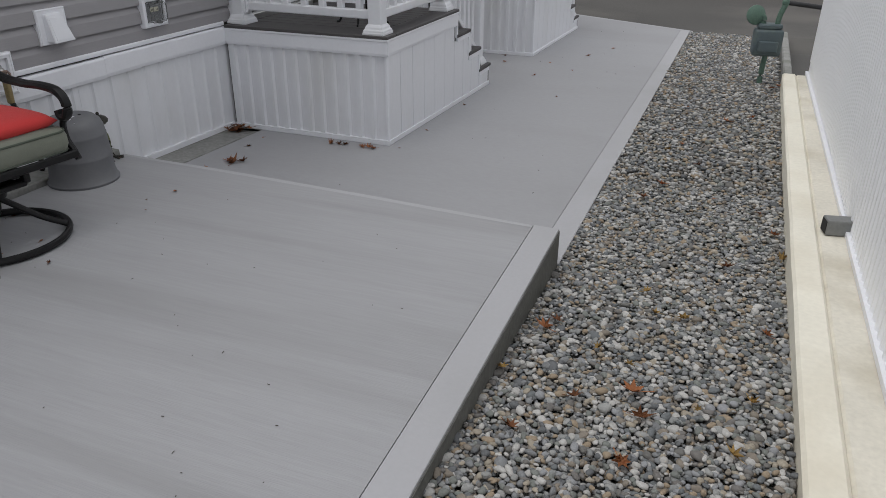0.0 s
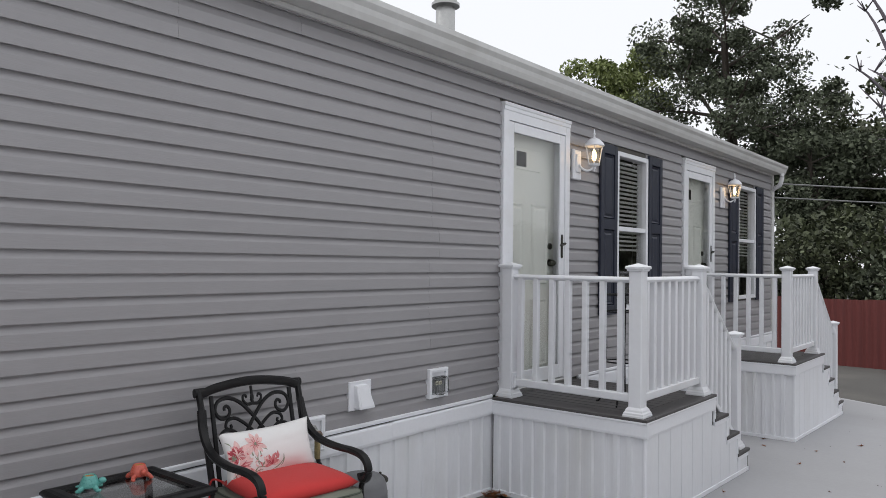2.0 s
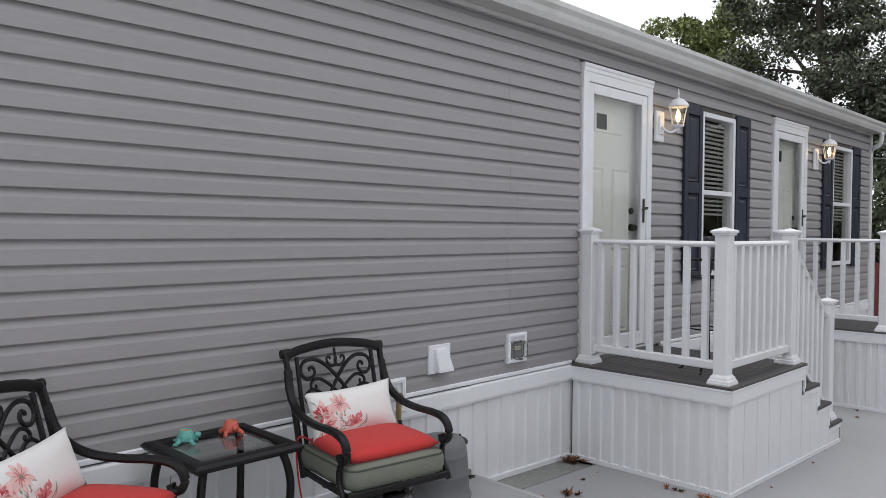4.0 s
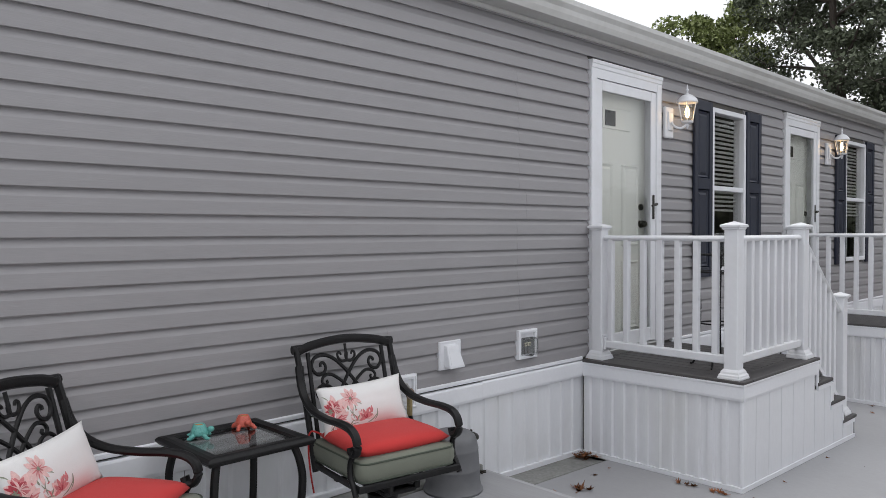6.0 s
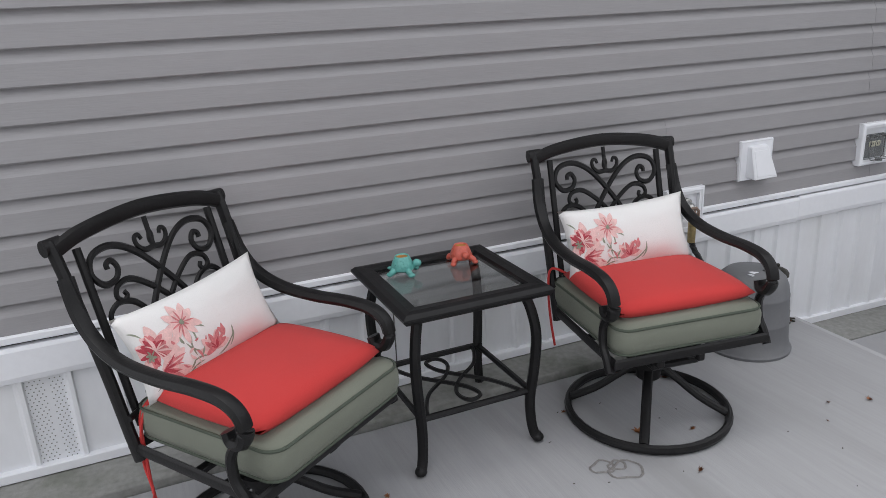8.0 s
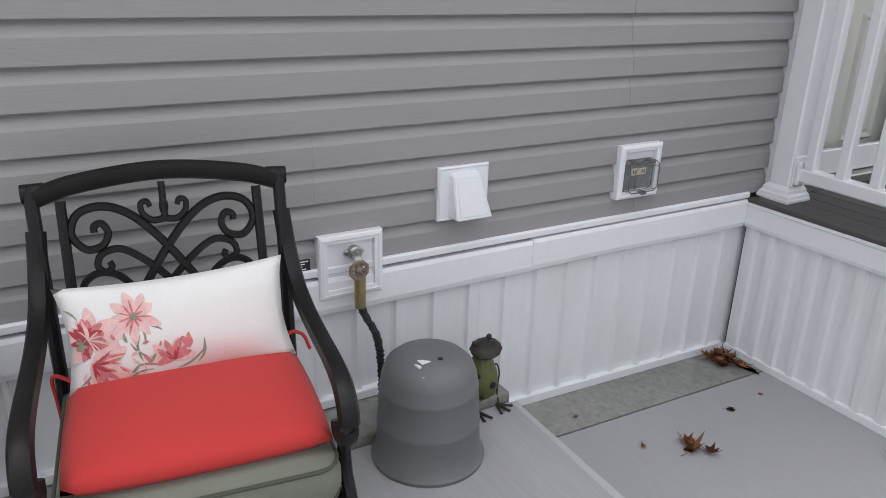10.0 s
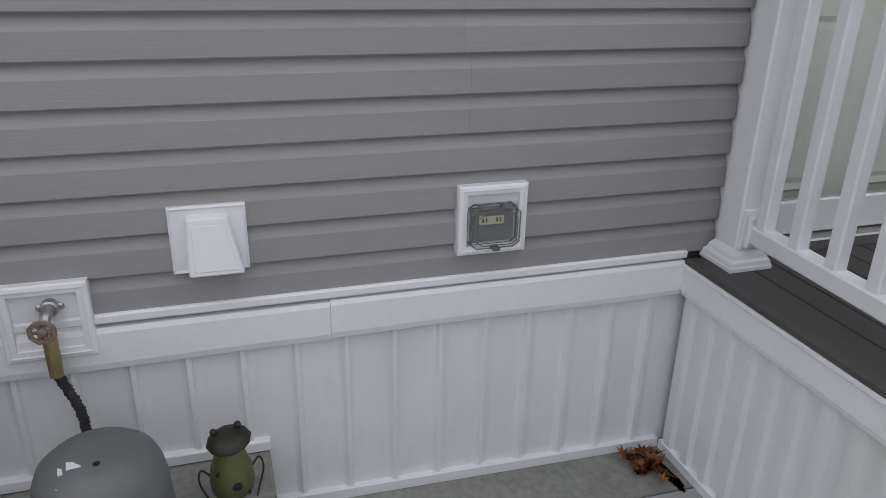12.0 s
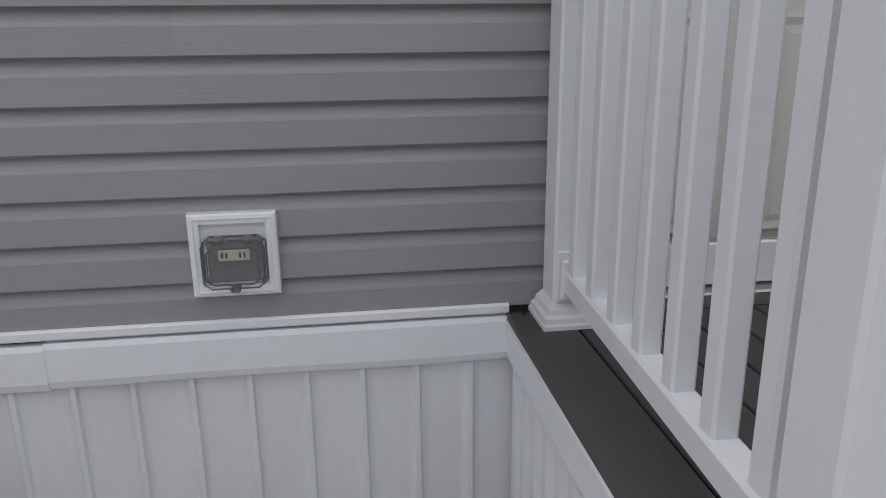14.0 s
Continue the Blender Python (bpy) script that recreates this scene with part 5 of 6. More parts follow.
for k, (y, z, r) in enumerate(((0.004, 0.098, 0.013), (-0.034, 0.132, 0.009), (0.033, 0.065, 0.006), (-0.030, 0.060, 0.006))):
    rr_ = 0.050 if z < 0.1 else 0.044
    x = math.sqrt(max(rr_ ** 2 - y * y, 0)) + 0.004
    part("opening", blob(0.004, r, r, (x, y, z), 2), M_GAP, frog, "dark round opening", True)
for s in (-1, 1):
    part("leg", tube(spline([(0.0, s * 0.045, 0.10), (-0.01, s * 0.072, 0.125), (0.0, s * 0.080, 0.095), (0.015, s * 0.060, 0.04), (0.045, s * 0.045, 0.010)]), 0.0028, 6), M_FROGD, frog, smooth=True)
    foot = bmesh.new()
    for a in (-38, 0, 38):
        tube([(0.04, s * 0.040, 0.007), (0.04 + 0.045 * math.cos(radians(a + s * 15)), s * 0.040 + 0.045 * math.sin(radians(a + s * 15)), 0.004)], 0.006, 6, bm=foot, taper=0.6)
        blob(0.007, 0.007, 0.004, (0.04 + 0.047 * math.cos(radians(a + s * 15)), s * 0.040 + 0.047 * math.sin(radians(a + s * 15)), 0.004), 1, bm=foot)
    part("foot", foot, M_FROGD, frog, smooth=True)


def block_frame(parent, y0, y1, z0, z1, w=0.024, d=0.026, flat=0.020):
    """A moulded square mounting block: stepped rim and a flat back."""
    bm = bmesh.new()
    loops_ = []
    for ins, x in ((0.0, -0.018), (0.0, d - 0.006), (0.004, d - 0.002), (w * 0.5, d), (w * 0.55, d - 0.003), (w, d - 0.004), (w + 0.002, d - flat)):
        loops_.append([bm.verts.new((x, y, z)) for y, z in ((y0 + ins, z0 + ins), (y1 - ins, z0 + ins), (y1 - ins, z1 - ins), (y0 + ins, z1 - ins))])
    for u, v in zip(loops_, loops_[1:]):
        for j in range(4):
            bm.faces.new((u[j], u[(j + 1) % 4], v[(j + 1) % 4], v[j]))
    bm.faces.new(loops_[-1])
    bm.faces.new(loops_[0])
    return part("mounting_block", bm, M_TRIM, parent)


# weatherproof outlet
ou = thing("outdoor_outlet", pose(0, 0, 0), "white mounting block with a clear weatherproof outlet cover", "outlet")
block_frame(ou, -0.742, -0.546, 0.661, 0.857)
part("box", box(0.006, 0.012, -0.706, -0.580, 0.692, 0.792, 0.002), M_OUTBACK, ou, "dark grey backing behind the cover")
part("receptacle", box(0.012, 0.020, -0.682, -0.610, 0.744, 0.770, 0.003), M_PALE, ou, "ivory outlet face")
sl = bmesh.new()
for y in (-0.674, -0.664, -0.634, -0.624):
    box(0.0200, 0.0208, y, y + 0.004, 0.752, 0.764, bm=sl)
part("slots", sl, M_GAP, ou)
OY0, OY1, OZ0, OZ1 = -0.712, -0.576, 0.688, 0.798
lid_bm = bmesh.new()
shell_rings = []
for x_, ins in ((0.008, -0.004), (0.044, 0.0), (0.056, 0.004), (0.062, 0.016)):
    ring_pts = []
    for cy_, cz_, q in ((OY1, OZ1, 0), (OY0, OZ1, 1), (OY0, OZ0, 2), (OY1, OZ0, 3)):
        sy_, sz_ = (1, 1, -1, -1)[(q + 1) % 4], (1, 1, -1, -1)[q]
        for k in range(4):
            a = math.pi / 2 * (q + k / 3)
            ring_pts.append(lid_bm.verts.new((x_, cy_ - sy_ * (0.016 + ins) + 0.016 * math.cos(a), cz_ - sz_ * (0.016 + ins) + 0.016 * math.sin(a))))
    shell_rings.append(ring_pts)
for u, v in zip(shell_rings, shell_rings[1:]):
    for j in range(16):
        lid_bm.faces.new((u[j], u[(j + 1) % 16], v[(j + 1) % 16], v[j]))
lid_bm.faces.new(shell_rings[-1])
lid = part("cover", lid_bm, M_CLEAR, ou, "clear plastic lid")
lid.visible_shadow = False
for x_, r_, o_ in ((0.012, 0.0030, 0.003), (0.046, 0.0022, 0.001), (0.060, 0.0016, -0.012)):
    corner = [(OY1 + o_, OZ1 + o_), (OY0 - o_, OZ1 + o_), (OY0 - o_, OZ0 - o_), (OY1 + o_, OZ0 - o_)]
    loop = []
    for k, (y, z) in enumerate(corner):
        py, pz = corner[k - 1]
        ny, nz = corner[(k + 1) % 4]
        loop += [(x_, y + (py - y) * 0.12, z + (pz - z) * 0.12), (x_, y + (ny - y) * 0.12, z + (nz - z) * 0.12)]
    part("rim", tube(loop, r_, 6, True, up=(1, 0, 0)), M_RIM, ou, "smoky moulded rim", True)
for y in (-0.688, -0.622):
    part("hinge", box(0.012, 0.052, y, y + 0.024, 0.790, 0.805, 0.004), M_RIM, ou)
part("latch", box(0.030, 0.058, -0.655, -0.632, 0.680, 0.692, 0.003), M_RIM, ou)

# dryer vent hood
vn = thing("dryer_vent", pose(0, 0, 0), "white plastic dryer vent hood on the siding", "vent")
block_frame(vn, -1.468, -1.286, 0.684, 0.856, 0.008, 0.014, 0.004)
hood = bmesh.new()
a0, a1, b0, b1 = -1.430, -1.328, -1.430, -1.300
top_z, bot_z = 0.836, 0.694
pts = [(0.004, a0, top_z), (0.004, a1, top_z), (0.004, b1, bot_z + 0.004), (0.004, b0, bot_z + 0.004), (0.030, a0 + 0.004, top_z - 0.006), (0.030, a1 - 0.004, top_z - 0.006), (0.066, b1, bot_z), (0.066, b0, bot_z)]
vs = [hood.verts.new(p) for p in pts]
for f in ((4, 5, 6, 7), (0, 1, 5, 4), (1, 2, 6, 5), (3, 0, 4, 7), (2, 3, 7, 6), (0, 3, 2, 1)):
    hood.faces.new([vs[i] for i in f])
bmesh.ops.bevel(hood, geom=list(hood.edges), offset=0.004, segments=1, affect="EDGES")
part("hood", hood, M_VINYL, vn)
face = poly_prism([(a0 + 0.014, top_z - 0.022), (a1 - 0.014, top_z - 0.022), (b1 - 0.014, bot_z + 0.012), (b0 + 0.014, bot_z + 0.012)], "x", 0.0, 0.003)
for v in face.verts:
    v.co.x += 0.0295 + 0.036 * (top_z - 0.006 - v.co.z) / (top_z - 0.006 - bot_z)
bmesh.ops.bevel(face, geom=list(face.edges), offset=0.0012, segments=1, affect="EDGES")
part("front_panel", face, M_VINYL, vn, "raised panel of the hood")

# hose tap in its block, and the wrapped supply line
tp = thing("hose_tap", pose(0, 0, 0), "brass garden tap in a white mounting block above the skirting", "tap")
block_frame(tp, -1.864, -1.662, 0.499, 0.697, 0.026)
part("flange", lathe_x(0.021, 0.006, 0.030, -1.751, 0.634), M_METAL, tp, "grey metal flange")
part("wings", box(0.006, 0.016, -1.782, -1.720, 0.626, 0.642, 0.004), M_METAL, tp)
part("spout", tube(spline([(0.012, -1.751, 0.634), (0.05, -1.756, 0.626), (0.062, -1.758, 0.600), (0.060, -1.757, 0.578)]), 0.014, 8), M_METAL, tp, "grey metal neck", True)
wheel = bmesh.new()
tube([(0.075, -1.763 + (0.025 + 0.002 * (k % 2)) * math.cos(k * math.pi / 8), 0.601 + (0.025 + 0.002 * (k % 2)) * math.sin(k * math.pi / 8)) for k in range(16)], 0.0062, 6, True, up=(1, 0, 0), bm=wheel)
for k in range(3):
    a = k * math.pi / 3
    tube([(0.075, -1.763 + 0.024 * math.cos(a), 0.601 + 0.024 * math.sin(a)), (0.075, -1.763 - 0.024 * math.cos(a), 0.601 - 0.024 * math.sin(a))], 0.004, 6, up=(1, 0, 0), bm=wheel)
blob(0.008, 0.012, 0.012, (0.077, -1.763, 0.601), 2, bm=wheel)
part("handwheel", wheel, M_WHEEL, tp, "weathered scalloped handwheel", True)
part("hose_end", lathe([(0.016, 0.0), (0.017, 0.05), (0.017, 0.11), (0.016, 0.115), (0.011, 0.12)], 12, at=(0.060, -1.754, 0.475)), M_BRASS, tp, "worn yellow hose end", True)
hose = bmesh.new()
hp = spline([(0.060, -1.754, 0.480), (0.064, -1.738, 0.440), (0.080, -1.717, 0.395), (0.090, -1.708, 0.350), (0.098, -1.704, 0.28), (0.100, -1.702, 0.20), (0.090, -1.700, 0.12)], 10)
tube(hp, 0.0100, 8, bm=hose)
part("hose", hose, M_PIPE, tp, "black wrapped hose", True)
wrap = bmesh.new()
for turn in (0.0, 2.1, 4.2):
    wp = [p + Vector((0.0080 * math.cos(i * 1.05 + turn), 0.0080 * math.sin(i * 1.05 + turn), 0)) for i, p in enumerate(hp)]
    tube(wp, 0.0048 + 0.0005 * turn, 5, bm=wrap)
part("hose_wrap", wrap, M_WRAP, tp, "twisted black wrap", True)

# warning label beside the tap: black plate with rows of unreadable print
lb = thing("warning_label", pose(0, 0, 0), "small black sticker with white print on the siding", "sticker")
part("sheet", box(0.0005, 0.0022, -1.962, -1.884, 0.596, 0.632), M_LABEL, lb)
ink = bmesh.new()
for k, (w0, w1) in enumerate(((0.06, 0.94), (0.10, 0.80), (0.06, 0.70), (0.06, 0.85))):
    z = 0.6275 - k * 0.0078
    box(0.0022, 0.0026, -1.962 + 0.077 * w0, -1.962 + 0.077 * w1, z - 0.0036, z, bm=ink)
part("print", ink, M_TRIM, lb, "rows of white print")

# ---- black wire stand on the first porch ----
ws = thing("wire_plant_stand", pose(0.83, 0.44, DECK_Z), "slim black wrought metal plant stand on the porch", "plant stand")
for k in range(4):
    a = radians(90 * k + 15)
    c, s_ = math.cos(a), math.sin(a)
    path = [(0.180 * c, 0.180 * s_, 0.004), (0.155 * c, 0.155 * s_, 0.02), (0.130 * c, 0.130 * s_, 0.12), (0.112 * c, 0.112 * s_, 0.34), (0.115 * c, 0.115 * s_, 0.5), (0.135 * c, 0.135 * s_, 0.66), (0.128 * c, 0.128 * s_, 0.78)]
    part("leg", tube(spline(path), 0.0075, 6), M_BLACK, ws, smooth=True)
for z, r in ((0.66, 0.135), (0.30, 0.114), (0.78, 0.128)):
    part("ring", tube([(r * math.cos(k * math.pi / 10), r * math.sin(k * math.pi / 10), z) for k in range(20)], 0.0055, 6, True), M_BLACK, ws, smooth=True)

# ---- gas meter by the kerb, drain block, neighbour's wall ----
gz = -0.14 + SLOPE * 3.28
gm = thing("gas_meter", pose(3.500, 3.28, gz, 0, 0, 8), "grey-blue gas meter with green regulator on a pipe in the gravel", "gas meter")
part("riser_pipe", tube(spline([(0.0, 0, -0.05), (0.0, 0, 0.12), (0.01, 0.0, 0.30)]), 0.024, 10), M_REG, gm, smooth=True)
part("case", box(-0.125, 0.125, -0.075, 0.085, 0.26, 0.50, 0.03, segs=3), M_METER, gm, smooth=True)
part("index_cover", box(-0.085, 0.085, -0.100, -0.074, 0.30, 0.40, 0.012, segs=2), M_METER, gm)
part("shoulder", box(-0.105, 0.105, -0.06, 0.07, 0.50, 0.545, 0.015, segs=2), M_METER, gm)
reg = lathe([(0.0, -0.03), (0.06, -0.026), (0.085, -0.012), (0.088, 0.0), (0.085, 0.012), (0.05, 0.032), (0.025, 0.04), (0.0, 0.04)], 20)
bmesh.ops.transform(reg, matrix=pose(-0.135, 0.0, 0.615, 80, 0, 20), verts=reg.verts)
part("regulator", reg, M_REG, gm, "round green regulator", True)
part("elbow", tube(spline([(-0.06, 0, 0.53), (-0.06, 0, 0.59), (-0.09, 0, 0.62)]), 0.024, 10), M_REG, gm, smooth=True)
part("outlet_pipe", tube(spline([(0.06, 0, 0.53), (0.07, 0, 0.62), (0.10, 0.0, 0.72), (0.105, 0, 0.745)]), 0.024, 10), M_REG, gm, smooth=True)
part("valve", blob(0.035, 0.035, 0.035, (0.10, 0, 0.73)), M_REG, gm, smooth=True)
part("cap", lathe([(0.026, 0.76), (0.026, 0.79), (0.018, 0.81), (0.0, 0.815)], 10, at=(0.10, 0, 0)), M_GALV, gm, smooth=True)
part("house_pipe", tube([(0.10, 0, 0.73), (0.44, -0.06, 0.70)], 0.021, 10), M_PIPE, gm, "black iron pipe to the wall", True)

db = thing("drain_spout", pose(kerb_x(-0.75) + 0.19, -0.75, -0.025 + SLOPE * -0.75, 0, 0, 12), "grey square downspout end on the kerb ledge", "downspout")
part("spout", box(-0.055, 0.10, -0.038, 0.038, 0.004, 0.075, 0.004), M_GALV, db)
part("mouth", box(-0.0575, -0.052, -0.031, 0.031, 0.010, 0.068), M_GAP, db, "dark open end")

nw = structure("wall_neighbour", box(0.0, 0.12, 0, 10.4, -0.4, 2.75), M_NEIGH, "white ribbed wall of the neighbouring home")
nw.matrix_world = pose(3.800, -7.1, 0.0, 0, 0, -0.545)
rib_me = finish(poly_prism([(-0.001, 0.006), (-0.012, 0.018), (-0.012, 0.040), (-0.001, 0.052)], "z", 0.02, 2.75), "rib")
rib_me.materials.append(M_NEIGH)
for k in range(152):
    part("rib", rib_me, None, nw).location = (0, 0.068 * k, 0)
part("base_trim", poly_prism([(0, 0.162), (10.4, -0.108), (10.4, -0.083), (0, 0.187)], "x", -0.026, -0.001), M_TRIM, nw)

# ---- red fence, cables, trees beyond ----
fence_a, fence_b = Vector((-11.0, 13.5, -0.50)), Vector((12.0, 11.9, -0.47))
along = fence_b - fence_a
ang = math.degrees(math.atan2(along.y, along.x))
fe = thing("red_fence", pose(*fence_a, 0, 0, ang), "dark red corrugated metal fence along the lane", "fence")
L = along.length
panel_w = 0.95
k = 0
s0 = 0.0
pm = None
while s0 < L - panel_w:
    if pm is None:
        n = 24
        front = [(panel_w * i / n, 0.014 * (1 if (i // 2) % 2 else -1)) for i in range(n + 1)]
        bm = poly_prism(front + [(x, d + 0.006) for x, d in reversed(front)], "z", 0.02, 1.42)
        pm = finish(bm, "panel")
        pm.materials.append(M_FENCE)
    o = part("panel", pm, None, fe)
    o.location = (s0, 0.0, 0.012 * math.sin(k * 2.1))
    if k % 2 == 0:
        part("post", box(s0 - 0.03, s0 + 0.03, 0.03, 0.09, -0.05, 1.40), M_FENCE, fe)
    s0 += panel_w
    k += 1

for dz, ya in ((2.82, Y1), (2.62, Y1)):
    cable = thing("overhead_cable", pose(0, 0, 0), "thin grey overhead service cable", "cable", "service cables")
    p0, p1 = Vector((0.0 if dz < 2.7 else 0.12, Y1, dz)), Vector((14.0, 22.0, dz + 1.1))
    pts = [p0.lerp(p1, i / 16) - Vector((0, 0, 0.5 * math.sin(math.pi * i / 16))) for i in range(17)]
    part("wire", tube(pts, 0.012, 6), M_GALV, cable)


def make_tree(m, height, spread, crown_low, leaf_mat, seed, leaves, size, label, clumps=60, bare=False, bark=M_BARK, name="tree"):
    """A tapered trunk with forked limbs, and leaves gathered in clumps at the twigs' ends."""
    rnd = random.Random(seed)
    t_ = thing(name, m, label, "tree" if name == "tree" else "shrub", "trees behind the fence")
    wood = bmesh.new()
    trunk_top = height * (0.92 if bare else 0.72)
    trunk = [Vector((0.15 * math.sin(i * 1.3 + seed), 0.15 * math.cos(i * 1.1 + seed), trunk_top * i / 6)) for i in range(7)]
    trunk[0] = Vector((0, 0, -0.3))
    tube(spline(trunk, 3), 0.028 * height if not bare else 0.014 * height, 8, bm=wood, taper=0.15)
    tips = []
    nl = 22 if not bare else 16
    for i in range(nl):
        f = crown_low + (0.98 - crown_low) * (i + rnd.random()) / nl
        base = Vector((0, 0, trunk_top * f))
        a = rnd.uniform(0, 2 * math.pi)
        reach = spread * (0.55 + 0.45 * math.sin(math.pi * min(1, (1 - f) * 0.9 + 0.25))) * rnd.uniform(0.6, 1.05)
        if bare:
            reach *= 0.5
        rise = height * rnd.uniform(0.05, 0.22)
        mid = base + Vector((math.cos(a) * reach * 0.5, math.sin(a) * reach * 0.5, rise * 0.6))
        end = base + Vector((math.cos(a) * reach, math.sin(a) * reach, rise))
        tube(spline([base, mid, end], 3), 0.010 * height * (1 - f * 0.6) if not bare else 0.006 * height, 5, bm=wood, taper=0.2)
        tips += [end, mid]
        for k_ in range(3):
            e2 = end.lerp(mid, rnd.random()) + Vector((rnd.uniform(-1, 1), rnd.uniform(-1, 1), rnd.uniform(-0.2, 0.9))) * spread * 0.28
            tube([mid.lerp(end, 0.5), e2], 0.003 * height, 4, bm=wood, taper=0.3)
            tips.append(e2)
    for k_ in range(8 if not bare else 2):
        tips.append(Vector((rnd.gauss(0, 0.2) * spread, rnd.gauss(0, 0.2) * spread, height * rnd.uniform(0.8, 0.97))))
    part("trunk", wood, bark, t_, "tapered trunk with forked limbs", True)
    gen = np.random.default_rng(seed)
    cl = np.array([tips[i % len(tips)] for i in range(max(clumps, len(tips)))])
    cl = cl + gen.normal(0, 0.10 * spread, cl.shape)
    which = gen.integers(0, len(cl), leaves)
    rad = gen.uniform(0.13, 0.34, len(cl)) * spread
    off = gen.normal(0, 1, (leaves, 3))
    off /= np.linalg.norm(off, axis=1, keepdims=True)
    off *= (gen.random((leaves, 1)) ** 0.5) * rad[which][:, None] * np.array([1, 1, 0.6])
    pos = cl[which] + off
    pos[:, 2] = np.maximum(pos[:, 2], 0.05)
    d1 = gen.normal(0, 1, (leaves, 3))
    d1 /= np.linalg.norm(d1, axis=1, keepdims=True)
    d2 = np.cross(d1, gen.normal(0, 1, (leaves, 3)))
    d2 /= np.linalg.norm(d2, axis=1, keepdims=True)
    s = size * gen.uniform(0.6, 1.3, (leaves, 1))
    quad = np.stack([pos - d1 * s, pos + d2 * s * 0.55, pos + d1 * s, pos - d2 * s * 0.55], axis=1).reshape(-1, 3)
    me = bpy.data.meshes.new("crown")
    me.from_pydata(quad.tolist(), [], np.arange(leaves * 4).reshape(-1, 4).tolist())
    me.materials.append(leaf_mat)
    part("crown", me, None, t_, "uneven crown of small leaves")
    return t_


make_tree(pose(-5.45, 22.0, -0.7), 14.5, 3.3, 0.10, M_LEAF_D, 3, 44000, 0.080, "tall dark green broadleaf tree behind the home", 120)
make_tree(pose(-8.0, 23.5, -0.7), 7.6, 2.0, 0.2, M_LEAF_D, 5, 14000, 0.105, "dark green broadleaf tree behind the home", 90)
make_tree(pose(-11.8, 25.0, -0.7), 12.4, 3.0, 0.2, M_LEAF_L, 7, 36000, 0.105, "light green tree turning yellow", 110)
make_tree(pose(-16.25, 30.0, -0.7), 10.5, 3.4, 0.2, M_LEAF_M, 8, 12000, 0.16, "olive green tree turning yellow", 100)
make_tree(pose(-2.5, 21.0, -0.7), 8.6, 2.3, 0.12, M_LEAF_D, 9, 24000, 0.08, "dark green broadleaf tree behind the fence", 80)
make_tree(pose(1.85, 24.5, -0.7), 6.6, 3.2, 0.06, M_LEAF_M, 12, 30000, 0.09, "olive green tree behind the fence", 110)
make_tree(pose(6.25, 23.0, -0.7), 7.4, 3.4, 0.06, M_LEAF_M, 13, 20000, 0.11, "olive green tree behind the fence", 100)
make_tree(pose(4.2, 26.5, -0.7), 10.5, 3.8, 0.05, M_LEAF_D, 16, 40000, 0.10, "dark green broadleaf tree behind the fence", 120)
make_tree(pose(-0.8, 27.0, -0.7), 9.5, 3.4, 0.05, M_LEAF_M, 17, 34000, 0.10, "olive green tree behind the fence", 120)
make_tree(pose(9.6, 25.5, -0.7), 10.0, 3.8, 0.05, M_LEAF_D, 18, 34000, 0.11, "dark green broadleaf tree behind the fence", 120)
make_tree(pose(-0.13, 20.0, -0.7), 10.5, 2.4, 0.35, M_LEAF_M, 15, 160, 0.08, "thin leggy tree, almost bare", 40, True, M_BARK2)
for i, (x, y, h, sp) in enumerate(((-6.5, 16.8, 3.4, 2.0), (-3.4, 16.6, 3.0, 1.9), (-1.2, 16.4, 3.6, 2.0), (1.4, 16.2, 3.2, 1.9), (3.9, 16.0, 3.5, 2.0), (6.4, 15.8, 3.1, 2.0), (9.0, 15.8, 3.4, 2.0), (-9.5, 17.2, 3.6, 2.1))):
    make_tree(pose(x, y, -0.7), h, sp, 0.03, M_LEAF_M if i % 3 == 2 else M_LEAF_D, 30 + i, 9000, 0.085, "dark overgrown shrub behind the fence", 60, name="shrub")


# galvanised flue on the roof
fl = thing("roof_flue", pose(-1.9, 1.75, TOP + 0.505), "galvanised metal flue pipe with a rain cap on the roof", "flue")
part("pipe", lathe([(0.106, -0.05), (0.106, 0.93), (0.100, 0.94)], 24), M_METAL, fl, smooth=True)
part("flashing", lathe([(0.21, -0.02), (0.20, 0.06), (0.13, 0.13), (0.109, 0.15)], 24), M_GALV, fl, smooth=True)
part("collar", lathe([(0.107, 0.885), (0.155, 0.905), (0.155, 0.935), (0.120, 0.955)], 24), M_METAL, fl, smooth=True)
part("rain_cap", lathe([(0.125, 0.95), (0.125, 1.03), (0.17, 1.04), (0.0, 1.13)], 24), M_METAL, fl, smooth=True)


